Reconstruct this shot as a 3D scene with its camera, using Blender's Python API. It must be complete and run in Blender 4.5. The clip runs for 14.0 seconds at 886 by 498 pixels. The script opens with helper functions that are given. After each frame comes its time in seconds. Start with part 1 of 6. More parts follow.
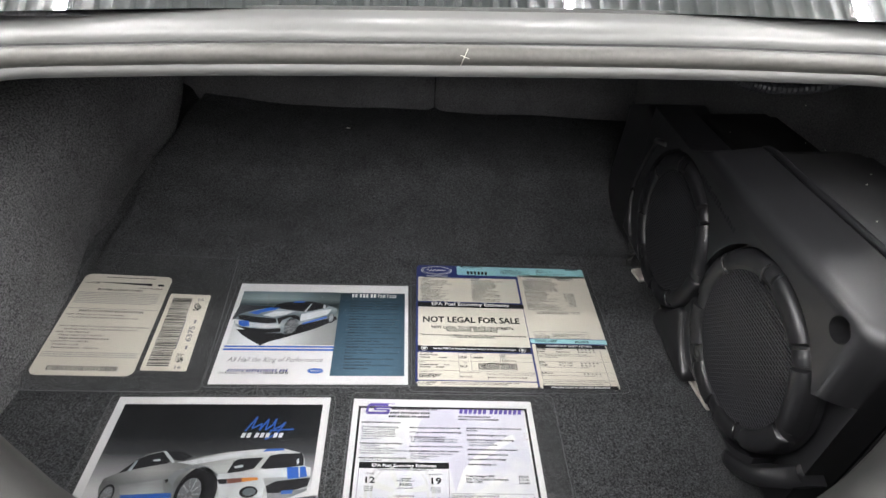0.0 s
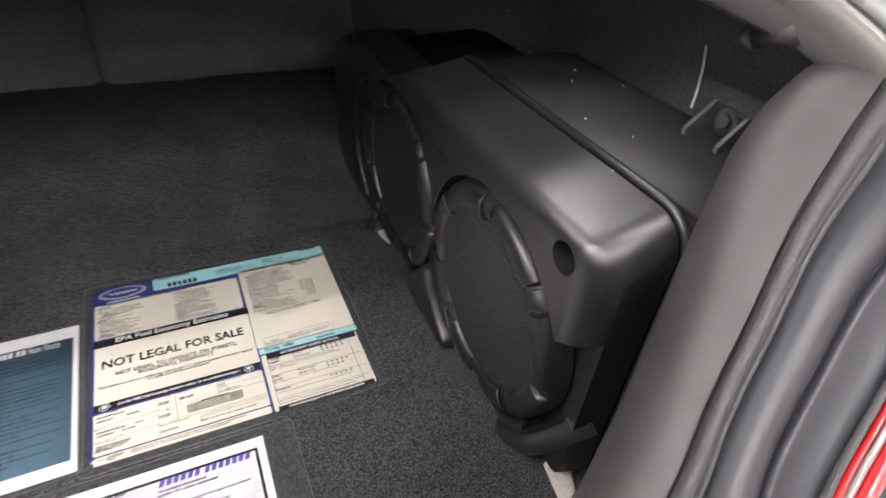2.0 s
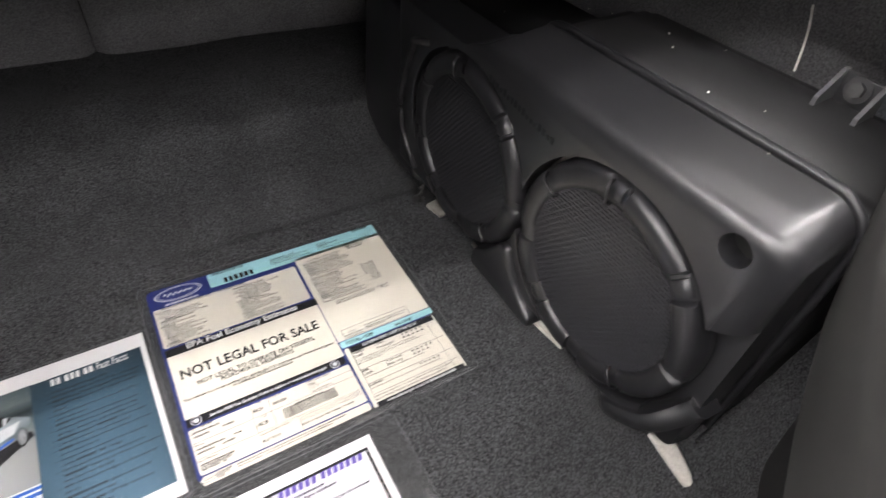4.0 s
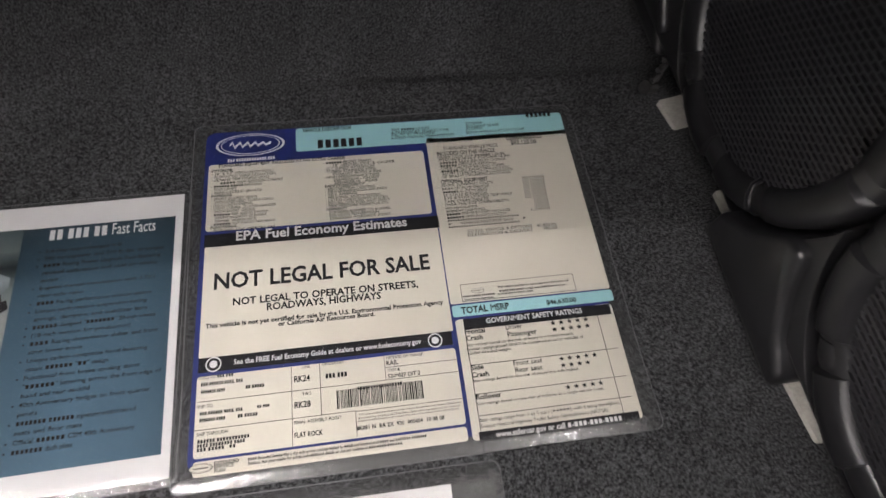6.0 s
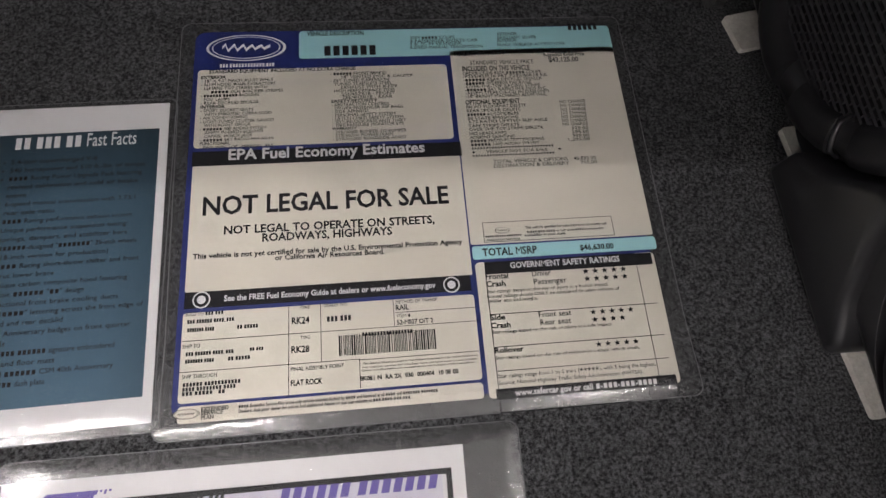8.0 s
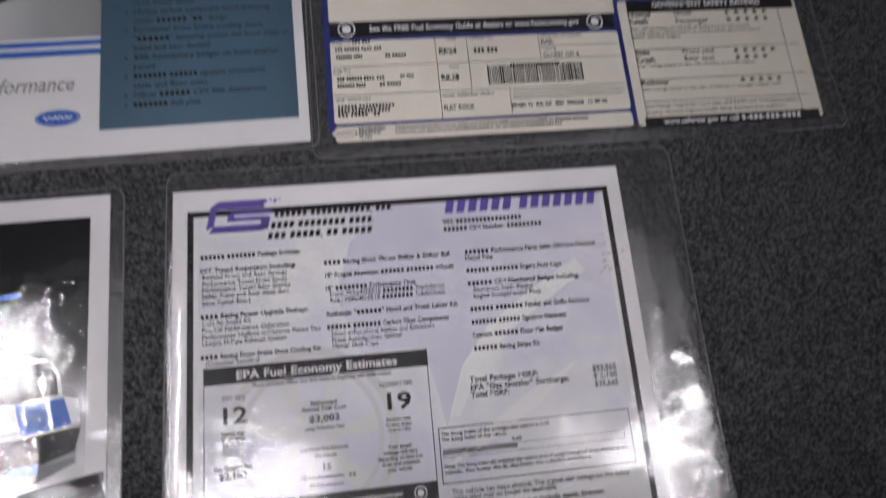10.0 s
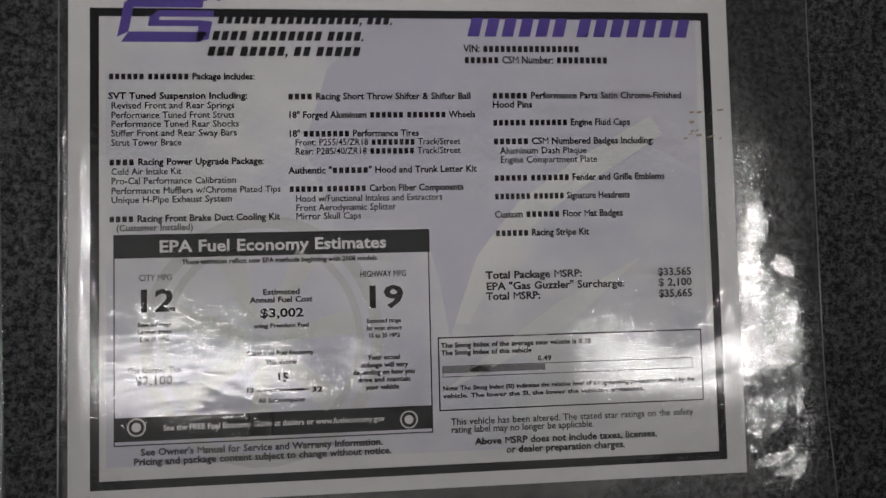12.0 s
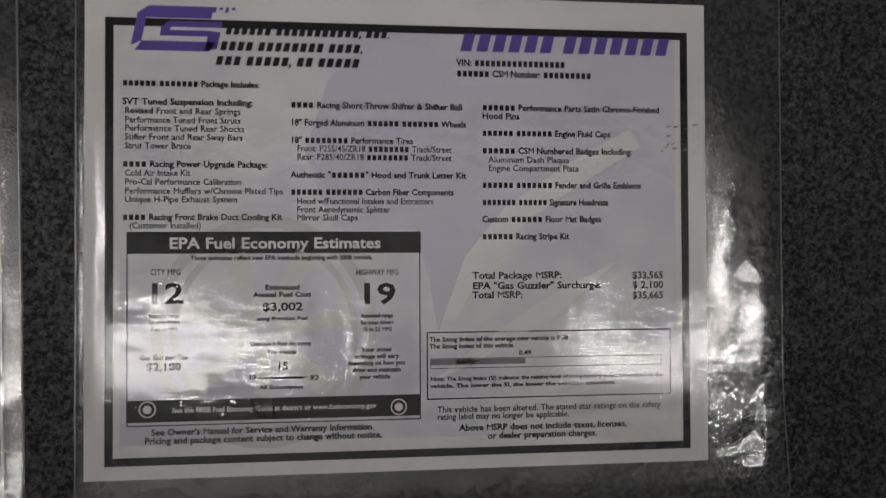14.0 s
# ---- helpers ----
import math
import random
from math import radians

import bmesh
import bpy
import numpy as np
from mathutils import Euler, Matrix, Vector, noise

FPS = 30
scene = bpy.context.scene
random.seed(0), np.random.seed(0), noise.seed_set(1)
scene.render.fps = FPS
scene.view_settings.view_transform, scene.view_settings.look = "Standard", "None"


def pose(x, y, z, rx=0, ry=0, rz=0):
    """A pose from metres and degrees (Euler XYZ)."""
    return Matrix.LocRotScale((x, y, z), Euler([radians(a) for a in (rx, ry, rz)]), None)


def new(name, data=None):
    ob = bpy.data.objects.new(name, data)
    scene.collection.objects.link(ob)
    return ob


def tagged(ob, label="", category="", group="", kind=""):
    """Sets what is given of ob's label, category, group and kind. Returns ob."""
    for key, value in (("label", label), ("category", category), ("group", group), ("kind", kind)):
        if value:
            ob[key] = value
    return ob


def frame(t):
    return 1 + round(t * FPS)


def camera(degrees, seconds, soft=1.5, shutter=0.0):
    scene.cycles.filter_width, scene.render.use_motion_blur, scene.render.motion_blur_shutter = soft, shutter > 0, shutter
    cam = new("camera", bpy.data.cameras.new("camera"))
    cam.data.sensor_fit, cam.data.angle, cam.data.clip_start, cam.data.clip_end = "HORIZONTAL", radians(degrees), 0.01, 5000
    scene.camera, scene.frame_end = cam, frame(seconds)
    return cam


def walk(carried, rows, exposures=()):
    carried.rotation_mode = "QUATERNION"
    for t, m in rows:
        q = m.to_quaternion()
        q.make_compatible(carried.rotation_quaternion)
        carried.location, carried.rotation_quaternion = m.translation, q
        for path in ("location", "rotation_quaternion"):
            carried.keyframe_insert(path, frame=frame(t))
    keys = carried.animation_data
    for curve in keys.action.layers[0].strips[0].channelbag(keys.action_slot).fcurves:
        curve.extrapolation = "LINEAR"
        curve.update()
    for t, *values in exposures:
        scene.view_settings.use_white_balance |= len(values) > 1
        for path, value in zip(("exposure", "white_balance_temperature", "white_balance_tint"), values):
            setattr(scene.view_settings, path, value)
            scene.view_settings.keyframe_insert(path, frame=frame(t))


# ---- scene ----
cam = camera(77.31, 14.0, shutter=0.4)
PATH = [
    (0, -0.0827, 0.0670, 0.7201, 51.34, -3.71, -1.48),
    (0.5, -0.0779, 0.0744, 0.7137, 51.39, -3.75, -1.88),
    (1, -0.0479, 0.0756, 0.7020, 51.37, -3.76, -2.87),
    (1.5, 0.0404, 0.1088, 0.6663, 51.80, -4.42, -10.85),
    (2, 0.1090, 0.1888, 0.6066, 50.58, -5.08, -24.50),
    (2.5, 0.0955, 0.2565, 0.5788, 48.26, -5.23, -29.80),
    (3, 0.0827, 0.2921, 0.5848, 47.45, -5.35, -30.10),
    (3.5, 0.0772, 0.3053, 0.5955, 46.43, -5.38, -30.46),
    (4, -0.0142, 0.3139, 0.6098, 45.19, -5.44, -30.34),
    (4.2, -0.0415, 0.3189, 0.6020, 44.80, -5.82, -29.67),
    (6.3, 0.0831, 0.5985, 0.3978, 23.69, -3.90, -5.92),
    (6.5, 0.0801, 0.6083, 0.3858, 22.37, -4.29, -5.62),
    (7, 0.0848, 0.6176, 0.3813, 19.91, -4.32, -4.79),
    (7.2, 0.0825, 0.6107, 0.3809, 19.45, -4.24, -4.59),
    (9.3, 0.0340, 0.5841, 0.3617, 16.07, -4.52, -5.12),
    (9.5, 0.0158, 0.5536, 0.3662, 15.03, -4.67, -5.15),
    (10, -0.0360, 0.4724, 0.3274, 12.79, -4.76, -5.39),
    (10.5, -0.0356, 0.4385, 0.2821, 9.73, -3.91, -5.28),
    (11, -0.0384, 0.4464, 0.2535, 6.51, -4.03, -4.32),
    (11.5, -0.0354, 0.4625, 0.2378, 4.21, -3.93, -2.81),
    (12, -0.0277, 0.4681, 0.2291, 2.32, -4.02, -1.42),
    (12.5, -0.0299, 0.4702, 0.2240, 1.28, -4.07, -0.38),
    (13, -0.0253, 0.4734, 0.2260, 0.96, -4.14, -0.19),
    (13.5, -0.0247, 0.4715, 0.2292, 0.68, -4.28, -0.15),
    (14, -0.0263, 0.4748, 0.2469, 0.65, -4.46, -0.26),
]
EXPOSURE = ((0, -0.16, 6500, 11), (0.6, -0.08, 6520, 12), (1.2, -0.1, 6550, 14), (2, 0.1, 6750, 15), (3, 0.05, 6750, 14), (3.6, 0.15, 6700, 14), (4.2, 0.38, 6700, 15), (6.5, -0.75, 6850, 16), (7.2, -0.85, 6900, 16), (9.3, -1.08, 6450, 20), (10, -1.4, 6400, 20), (11, -1.86, 6500, 17), (12, -2.07, 6650, 13), (14, -2.16, 6750, 13))
walk(cam, [(t, pose(*where)) for t, *where in PATH], EXPOSURE)

# ---- world and light ----
world = bpy.data.worlds.new("world")
scene.world = world
world.use_nodes = True
world.node_tree.nodes["Background"].inputs[0].default_value = (0.02, 0.021, 0.022, 1)
world.node_tree.nodes["Background"].inputs[1].default_value = 0.5
LED, TUBE, NEAR_TUBE = 27.0, 300.0, 140.0     # brightness of the added fill panels, of the bare tubes and of the pair over the trunk
MID = -0.035        # the car's middle line
ROLL = 0.045        # rise of the car's body per metre to the right, against the loose floor


# ---- materials ----
def material(name, colour, rough=0.5, metal=0.0, coat=0.0, spec=0.5):
    m = bpy.data.materials.new(name)
    m.use_nodes = True
    b = m.node_tree.nodes["Principled BSDF"]
    b.inputs["Base Color"].default_value = (*colour, 1)
    b.inputs["Roughness"].default_value = rough
    b.inputs["Metallic"].default_value = metal
    b.inputs["Coat Weight"].default_value = coat
    b.inputs["Specular IOR Level"].default_value = spec
    return m


def node(m, kind, **values):
    n = m.node_tree.nodes.new(kind)
    for key, value in values.items():
        n.inputs[key.replace("_", " ")].default_value = value
    return n


def wire(m, a, out, b, into):
    m.node_tree.links.new(a.outputs[out], b.inputs[into])


def grain(m, low, high, scale, spread=(0.35, 0.65), bump=0.0, distance=0.001, second=None, rough=None):
    """Two scales of noise between the colours low and high, and a bump of the finer one."""
    b = m.node_tree.nodes["Principled BSDF"]
    place = node(m, "ShaderNodeTexCoord")
    fine = node(m, "ShaderNodeTexNoise", Scale=scale, Detail=4.0, Roughness=0.7)
    wire(m, place, "Object", fine, "Vector")
    ramp = node(m, "ShaderNodeValToRGB")
    ramp.color_ramp.elements[0].position, ramp.color_ramp.elements[1].position = spread
    ramp.color_ramp.elements[0].color, ramp.color_ramp.elements[1].color = (*low, 1), (*high, 1)
    wire(m, fine, "Fac", ramp, "Fac")
    out = ramp
    if second:
        size, dark = second
        broad = node(m, "ShaderNodeTexNoise", Scale=size, Detail=3.0, Roughness=0.6)
        wire(m, place, "Object", broad, "Vector")
        shade = node(m, "ShaderNodeMapRange")
        shade.inputs["From Min"].default_value, shade.inputs["From Max"].default_value = 0.3, 0.7
        shade.inputs["To Min"].default_value, shade.inputs["To Max"].default_value = dark, 1.0
        wire(m, broad, "Fac", shade, "Value")
        mixer = m.node_tree.nodes.new("ShaderNodeMix")
        mixer.data_type, mixer.blend_type = "RGBA", "MULTIPLY"
        mixer.inputs[0].default_value = 1.0
        m.node_tree.links.new(ramp.outputs[0], mixer.inputs[6])
        m.node_tree.links.new(shade.outputs[0], mixer.inputs[7])
        m.node_tree.links.new(mixer.outputs[2], b.inputs["Base Color"])
    else:
        wire(m, ramp, "Color", b, "Base Color")
    if rough:
        spot = node(m, "ShaderNodeMapRange")
        spot.inputs["To Min"].default_value, spot.inputs["To Max"].default_value = rough
        wire(m, fine, "Fac", spot, "Value")
        wire(m, spot, "Result", b, "Roughness")
    if bump:
        lift = node(m, "ShaderNodeBump", Strength=bump, Distance=distance)
        wire(m, fine, "Fac", lift, "Height")
        wire(m, lift, "Normal", b, "Normal")
    return m


def film_material(name="laminate_film", haze_part=0.010, crinkle=1.0, dull=0.012, shine=0.11, creases=0.0):
    """Clear laminating film: see-through, with a wavy glossy face and a faint milky haze."""
    m = bpy.data.materials.new(name)
    m.use_nodes = True
    t = m.node_tree
    t.nodes.remove(t.nodes["Principled BSDF"])
    out = t.nodes["Material Output"]
    place = node(m, "ShaderNodeTexCoord")
    fine = node(m, "ShaderNodeTexNoise", Scale=200.0, Detail=3.0, Roughness=0.55)
    broad = node(m, "ShaderNodeTexNoise", Scale=26.0, Detail=2.0, Roughness=0.5)
    wire(m, place, "Object", fine, "Vector")
    wire(m, place, "Object", broad, "Vector")
    low = node(m, "ShaderNodeBump", Strength=0.5, Distance=0.0022)
    high = node(m, "ShaderNodeBump", Strength=crinkle, Distance=0.00024)
    wire(m, broad, "Fac", low, "Height")
    wire(m, fine, "Fac", high, "Height")
    wire(m, low, "Normal", high, "Normal")
    if creases:
        cells = node(m, "ShaderNodeTexVoronoi", Scale=34.0)
        cells.feature = "DISTANCE_TO_EDGE"
        ridge = node(m, "ShaderNodeMapRange")
        ridge.inputs["From Max"].default_value = 0.06
        fold = node(m, "ShaderNodeBump", Strength=creases, Distance=0.0012)
        wire(m, place, "Object", cells, "Vector")
        wire(m, cells, "Distance", ridge, "Value")
        wire(m, ridge, "Result", fold, "Height")
        wire(m, high, "Normal", fold, "Normal")
        high = fold
    clear = node(m, "ShaderNodeBsdfTransparent")
    haze = node(m, "ShaderNodeBsdfDiffuse", Color=(0.75, 0.77, 0.78, 1))
    gloss = node(m, "ShaderNodeBsdfGlossy", Roughness=dull)
    wire(m, high, "Normal", gloss, "Normal")
    milky = node(m, "ShaderNodeMixShader", Fac=haze_part)
    wire(m, clear, 0, milky, 1)
    wire(m, haze, 0, milky, 2)
    facing = node(m, "ShaderNodeLayerWeight", Blend=0.5)
    steep = node(m, "ShaderNodeMath")
    steep.operation = "POWER"
    steep.inputs[1].default_value = 5.0
    edge = node(m, "ShaderNodeMath")
    edge.operation = "MULTIPLY_ADD"
    edge.inputs[1].default_value = 0.9
    edge.inputs[2].default_value = shine
    wire(m, facing, "Facing", steep, 0)
    wire(m, steep, 0, edge, 0)
    wire(m, high, "Normal", facing, "Normal")
    both = node(m, "ShaderNodeMixShader")
    wire(m, edge, 0, both, 0)
    wire(m, milky, 0, both, 1)
    wire(m, gloss, 0, both, 2)
    wire(m, both, 0, out, "Surface")
    return m


def lamp_material(name, strength):
    m = bpy.data.materials.new(name)
    m.use_nodes = True
    b = m.node_tree.nodes["Principled BSDF"]
    b.inputs["Base Color"].default_value = (0.8, 0.8, 0.8, 1)
    b.inputs["Emission Color"].default_value = (1.0, 0.99, 0.985, 1)
    b.inputs["Emission Strength"].default_value = strength
    return m


carpet = grain(material("charcoal_carpet", (0.05, 0.05, 0.052), 0.95, spec=0.1), (0.0228, 0.0236, 0.0248), (0.171, 0.175, 0.181), 470, (0.40, 0.70), 1.0, 0.003, (14, 0.72))
side_felt = grain(material("grey_side_felt", (0.11, 0.11, 0.114), 0.95, spec=0.1), (0.055, 0.055, 0.057), (0.36, 0.36, 0.368), 400, (0.38, 0.68), 1.0, 0.003, (10, 0.7))
dark_carpet = grain(material("black_trunk_felt", (0.07, 0.07, 0.072), 0.95, spec=0.1), (0.075, 0.075, 0.078), (0.22, 0.22, 0.228), 420, (0.36, 0.70), 0.6, 0.002, (9, 0.75))
plastic = grain(material("black_moulded_plastic", (0.016, 0.016, 0.0178), 0.34, spec=0.8), (0.0135, 0.0135, 0.015), (0.0185, 0.0185, 0.0206), 900, (0.3, 0.7), 0.10, 0.0003, (6, 0.8), (0.29, 0.40))
matt_plastic = grain(material("matt_black_plastic", (0.021, 0.021, 0.022), 0.6, spec=0.3), (0.017, 0.017, 0.018), (0.026, 0.026, 0.027), 600, (0.3, 0.7), 0.15, 0.0004, (6, 0.7), (0.50, 0.64))
satin_plastic = grain(material("satin_black_plastic", (0.013, 0.013, 0.0145), 0.34), (0.011, 0.011, 0.012), (0.015, 0.015, 0.017), 300, (0.3, 0.7), 0.05, 0.0004, None, (0.30, 0.40))
grille_black = material("grille_black", (0.026, 0.026, 0.029), 0.34)
rib_plastic = grain(material("grey_rib_plastic", (0.07, 0.07, 0.073), 0.45), (0.06, 0.06, 0.063), (0.08, 0.08, 0.084), 300, (0.3, 0.7), 0.1, 0.0004)
# clear film edge, coloured pale for the glint along it
glint_rim = material("glint_rim_plastic", (0.17, 0.175, 0.18), 0.25)
# near-black that stands in for deep shade in holes and gaps
cavity = material("recess_shade_black", (0.004, 0.004, 0.004), 0.9)
silver = grain(material("silver_metallic_paint", (0.17, 0.17, 0.166), 0.40, 0.35), (0.157, 0.157, 0.153), (0.183, 0.183, 0.179), 1500, (0.3, 0.7), 0.03, 0.0002, (3, 0.94))
gutter_paint = grain(material("dusty_silver_gutter_paint", (0.104, 0.100, 0.093), 0.42, 0.25), (0.090, 0.087, 0.080), (0.118, 0.114, 0.106), 160, (0.3, 0.7), 0.05, 0.0003, (6, 0.8))
jamb_paint = grain(material("grey_sill_plastic", (0.030, 0.0295, 0.0285), 0.5, 0.0, spec=0.5), (0.027, 0.0265, 0.0255), (0.033, 0.0325, 0.0315), 700, (0.3, 0.7), 0.25, 0.0004, (5, 0.85), (0.46, 0.56))
rubber = grain(material("black_rubber", (0.02, 0.02, 0.02), 0.7), (0.014, 0.014, 0.014), (0.04, 0.04, 0.04), 300, (0.3, 0.7), 0.3, 0.0006)
bare_steel = grain(material("grey_steel", (0.3, 0.3, 0.3), 0.45, 0.7), (0.2, 0.2, 0.2), (0.36, 0.36, 0.36), 200, (0.3, 0.7), 0.1, 0.0005)
felt_pad = grain(material("off_white_felt", (0.6, 0.58, 0.53), 0.9), (0.5, 0.48, 0.43), (0.68, 0.66, 0.6), 300, (0.3, 0.7), 0.4, 0.001, (30, 0.8))
red_lens = material("red_lens", (0.55, 0.01, 0.015), 0.12, coat=0.6)
smoke_trim = grain(material("dark_grey_trim", (0.016, 0.017, 0.021), 0.42, spec=0.35), (0.0145, 0.0155, 0.019), (0.0175, 0.0185, 0.023), 400, (0.3, 0.7), 0.05, 0.0003, None, (0.38, 0.48))
concrete = grain(material("concrete", (0.42, 0.42, 0.41), 0.7), (0.34, 0.34, 0.33), (0.5, 0.5, 0.49), 12, (0.3, 0.7), 0.2, 0.002, (1.2, 0.8))
wall_paint = grain(material("garage_wall_paint", (0.72, 0.72, 0.71), 0.7), (0.68, 0.68, 0.67), (0.76, 0.76, 0.75), 60, (0.3, 0.7), 0.05, 0.001, (1.0, 0.9))
metal_deck = grain(material("white_painted_metal_deck", (0.7, 0.71, 0.7), 0.5), (0.64, 0.65, 0.64), (0.75, 0.76, 0.75), 20, (0.3, 0.7), 0.05, 0.001, (1.0, 0.85))
led = lamp_material("fill_panel_diffuser", LED)
tube_led = lamp_material("tube_diffuser", TUBE)
near_led = lamp_material("near_tube_diffuser", NEAR_TUBE)
film = film_material()
film_back = film_material("laminate_back_film", 0.03, 0.4, 0.22, 0.18, 0.05)
tinted_glass = material("tinted_rear_glass", (0.02, 0.024, 0.024), 0.03, coat=0.5, spec=0.8)
cream = grain(material("cream_paper", (0.70, 0.665, 0.575), 0.7, spec=0.1), (0.675, 0.64, 0.555), (0.715, 0.68, 0.59), 40, (0.3, 0.7), 0.05, 0.0002)
white_paper = grain(material("white_paper", (0.72, 0.712, 0.712), 0.7, spec=0.1), (0.69, 0.683, 0.686), (0.73, 0.725, 0.73), 40, (0.3, 0.7), 0.05, 0.0002)
ink = material("black_ink", (0.012, 0.012, 0.014), 0.6, spec=0.15)
grey_ink = material("grey_ink", (0.2, 0.2, 0.21), 0.5)
navy_ink = material("navy_ink", (0.012, 0.025, 0.16), 0.5)
violet_ink = material("violet_ink", (0.10, 0.065, 0.33), 0.5)
cyan_ink = material("pale_cyan_ink", (0.36, 0.68, 0.72), 0.5)
blue_ink = material("blue_ink", (0.012, 0.10, 0.44), 0.5)
white_ink = material("unprinted_white", (0.72, 0.712, 0.712), 0.7, spec=0.1)


# ---- mesh helpers ----
def part(name, bm, mat, parent=None, label="", smooth=False):
    data = bpy.data.meshes.new(name)
    bmesh.ops.recalc_face_normals(bm, faces=bm.faces)
    bm.to_mesh(data)
    bm.free()
    return hang(name, data, mat, parent, label, smooth)


def hang(name, data, mat, parent=None, label="", smooth=False):
    data.materials.append(mat)
    if smooth:
        data.polygons.foreach_set("use_smooth", [True] * len(data.polygons))
    ob = new(name, data)
    if parent:
        ob.parent = parent
    return tagged(ob, label)


def shell(name, verts, faces, mat, parent=None, label="", smooth=False):
    data = bpy.data.meshes.new(name)
    data.from_pydata([tuple(v) for v in verts], [], faces)
    data.update()
    return hang(name, data, mat, parent, label, smooth)


def thing(name, label, category, m=None, group="", kind=""):
    ob = new(name)
    ob.empty_display_size = 0.05
    if m:
        ob.matrix_world = m
    return tagged(ob, label, category, group, kind)


def box(x0, x1, y0, y1, z0, z1, bevel=0.0, segments=2, bm=None):
    bm = bm or bmesh.new()
    got = bmesh.ops.create_cube(bm, size=1.0, matrix=Matrix.Translation(((x0 + x1) / 2, (y0 + y1) / 2, (z0 + z1) / 2)) @ Matrix.Diagonal((x1 - x0, y1 - y0, z1 - z0, 1)))
    if bevel:
        edges = {e for v in got["verts"] for e in v.link_edges}
        bmesh.ops.bevel(bm, geom=list(edges), offset=bevel, segments=segments, affect="EDGES", profile=0.5)
    return bm


def rod(a, b, r, sides=16, bm=None, r2=None):
    bm = bm or bmesh.new()
    a, b = Vector(a), Vector(b)
    turn = (b - a).to_track_quat("Z", "Y").to_matrix().to_4x4()
    bmesh.ops.create_cone(bm, cap_ends=True, segments=sides, radius1=r, radius2=r if r2 is None else r2, depth=(b - a).length, matrix=Matrix.Translation((a + b) / 2) @ turn)
    return bm


def smooth_path(points, steps=6):
    """A Catmull-Rom curve through the points."""
    pts = [Vector(p) for p in points]
    pts = [2 * pts[0] - pts[1], *pts, 2 * pts[-1] - pts[-2]]
    out = []
    for a, b, c, d in zip(pts, pts[1:], pts[2:], pts[3:]):
        for k in range(steps):
            t = k / steps
            out.append(0.5 * (2 * b + (c - a) * t + (2 * a - 5 * b + 4 * c - d) * t * t + (3 * b - 3 * c + d - a) * t ** 3))
    return out + [pts[-2]]


def sweep(path, profile, closed=False):
    """A strip: the profile (outward, up) carried along the path, outward lying level and to the path's left."""
    verts, faces = [], []
    for i, p in enumerate(path):
        ahead = path[min(i + 1, len(path) - 1)] - path[max(i - 1, 0)]
        out = Vector((-ahead.y, ahead.x, 0)).normalized()
        shape = profile(i / (len(path) - 1)) if callable(profile) else profile
        n = len(shape)
        verts += [p + out * a + Vector((0, 0, b)) for a, b in shape]
    ring = n if closed else n - 1
    for i in range(len(path) - 1):
        for k in range(ring):
            a, b = i * n + k, i * n + (k + 1) % n
            faces.append((a, b, b + n, a + n))
    return verts, faces


def tube(path, r, sides=8):
    verts, faces = [], []
    for i, p in enumerate(path):
        ahead = (path[min(i + 1, len(path) - 1)] - path[max(i - 1, 0)]).normalized()
        side = ahead.cross(Vector((0, 0, 1)))
        side = (side if side.length > 0.05 else ahead.cross(Vector((0, 1, 0)))).normalized()
        up = side.cross(ahead)
        rr = r(i) if callable(r) else r
        verts += [p + rr * (math.cos(2 * math.pi * k / sides) * side + math.sin(2 * math.pi * k / sides) * up) for k in range(sides)]
    for i in range(len(path) - 1):
        for k in range(sides):
            a, b = i * sides + k, i * sides + (k + 1) % sides
            faces.append((a, b, b + sides, a + sides))
    faces += [tuple(range(sides))[::-1], tuple((len(path) - 1) * sides + k for k in range(sides))]
    return verts, faces


def sheet_grid(nx, ny, where):
    verts = [where(i / nx, j / ny) for j in range(ny + 1) for i in range(nx + 1)]
    faces = [(j * (nx + 1) + i, j * (nx + 1) + i + 1, (j + 1) * (nx + 1) + i + 1, (j + 1) * (nx + 1) + i) for j in range(ny) for i in range(nx)]
    return verts, faces


def ease(t):
    t = max(0.0, min(1.0, t))
    return t * t * (3 - 2 * t)


def wave(x, y, size, seed=0.0):
    return noise.noise(Vector((x / size + seed, y / size - seed, seed * 1.7)))


# ---- the garage round the car ----
GROUND, TOP = -0.62, 2.9
ground = part("ground", box(-5, 5, -9, 6, GROUND - 0.1, GROUND), concrete)
tagged(ground, "grey concrete garage floor", "floor", kind="structure")
for name, b in (("wall_south", (-5, 5, -9.15, -9, GROUND, TOP)), ("wall_north", (-5, 5, 6, 6.15, GROUND, TOP)), ("wall_west", (-5.15, -5, -9.15, 6.15, GROUND, TOP)), ("wall_east", (5, 5.15, -9.15, 6.15, GROUND, TOP))):
    tagged(part(name, box(*b), wall_paint), "plain off-white garage wall", "wall", kind="structure")
ridges = []
for i in range(101):
    x = -5 + i * 0.1
    ridges += [(x, 0.0), (x + 0.03, 0.0), (x + 0.04, 0.035), (x + 0.09, 0.035)]
ceiling_verts = [(x, y, TOP + z) for x, z in ridges for y in (-9.0, 6.0)]
ceiling = shell("ceiling", ceiling_verts, [(2 * i, 2 * i + 1, 2 * i + 3, 2 * i + 2) for i in range(len(ridges) - 1)], metal_deck)
tagged(ceiling, "ribbed white metal deck ceiling", "ceiling", kind="structure")


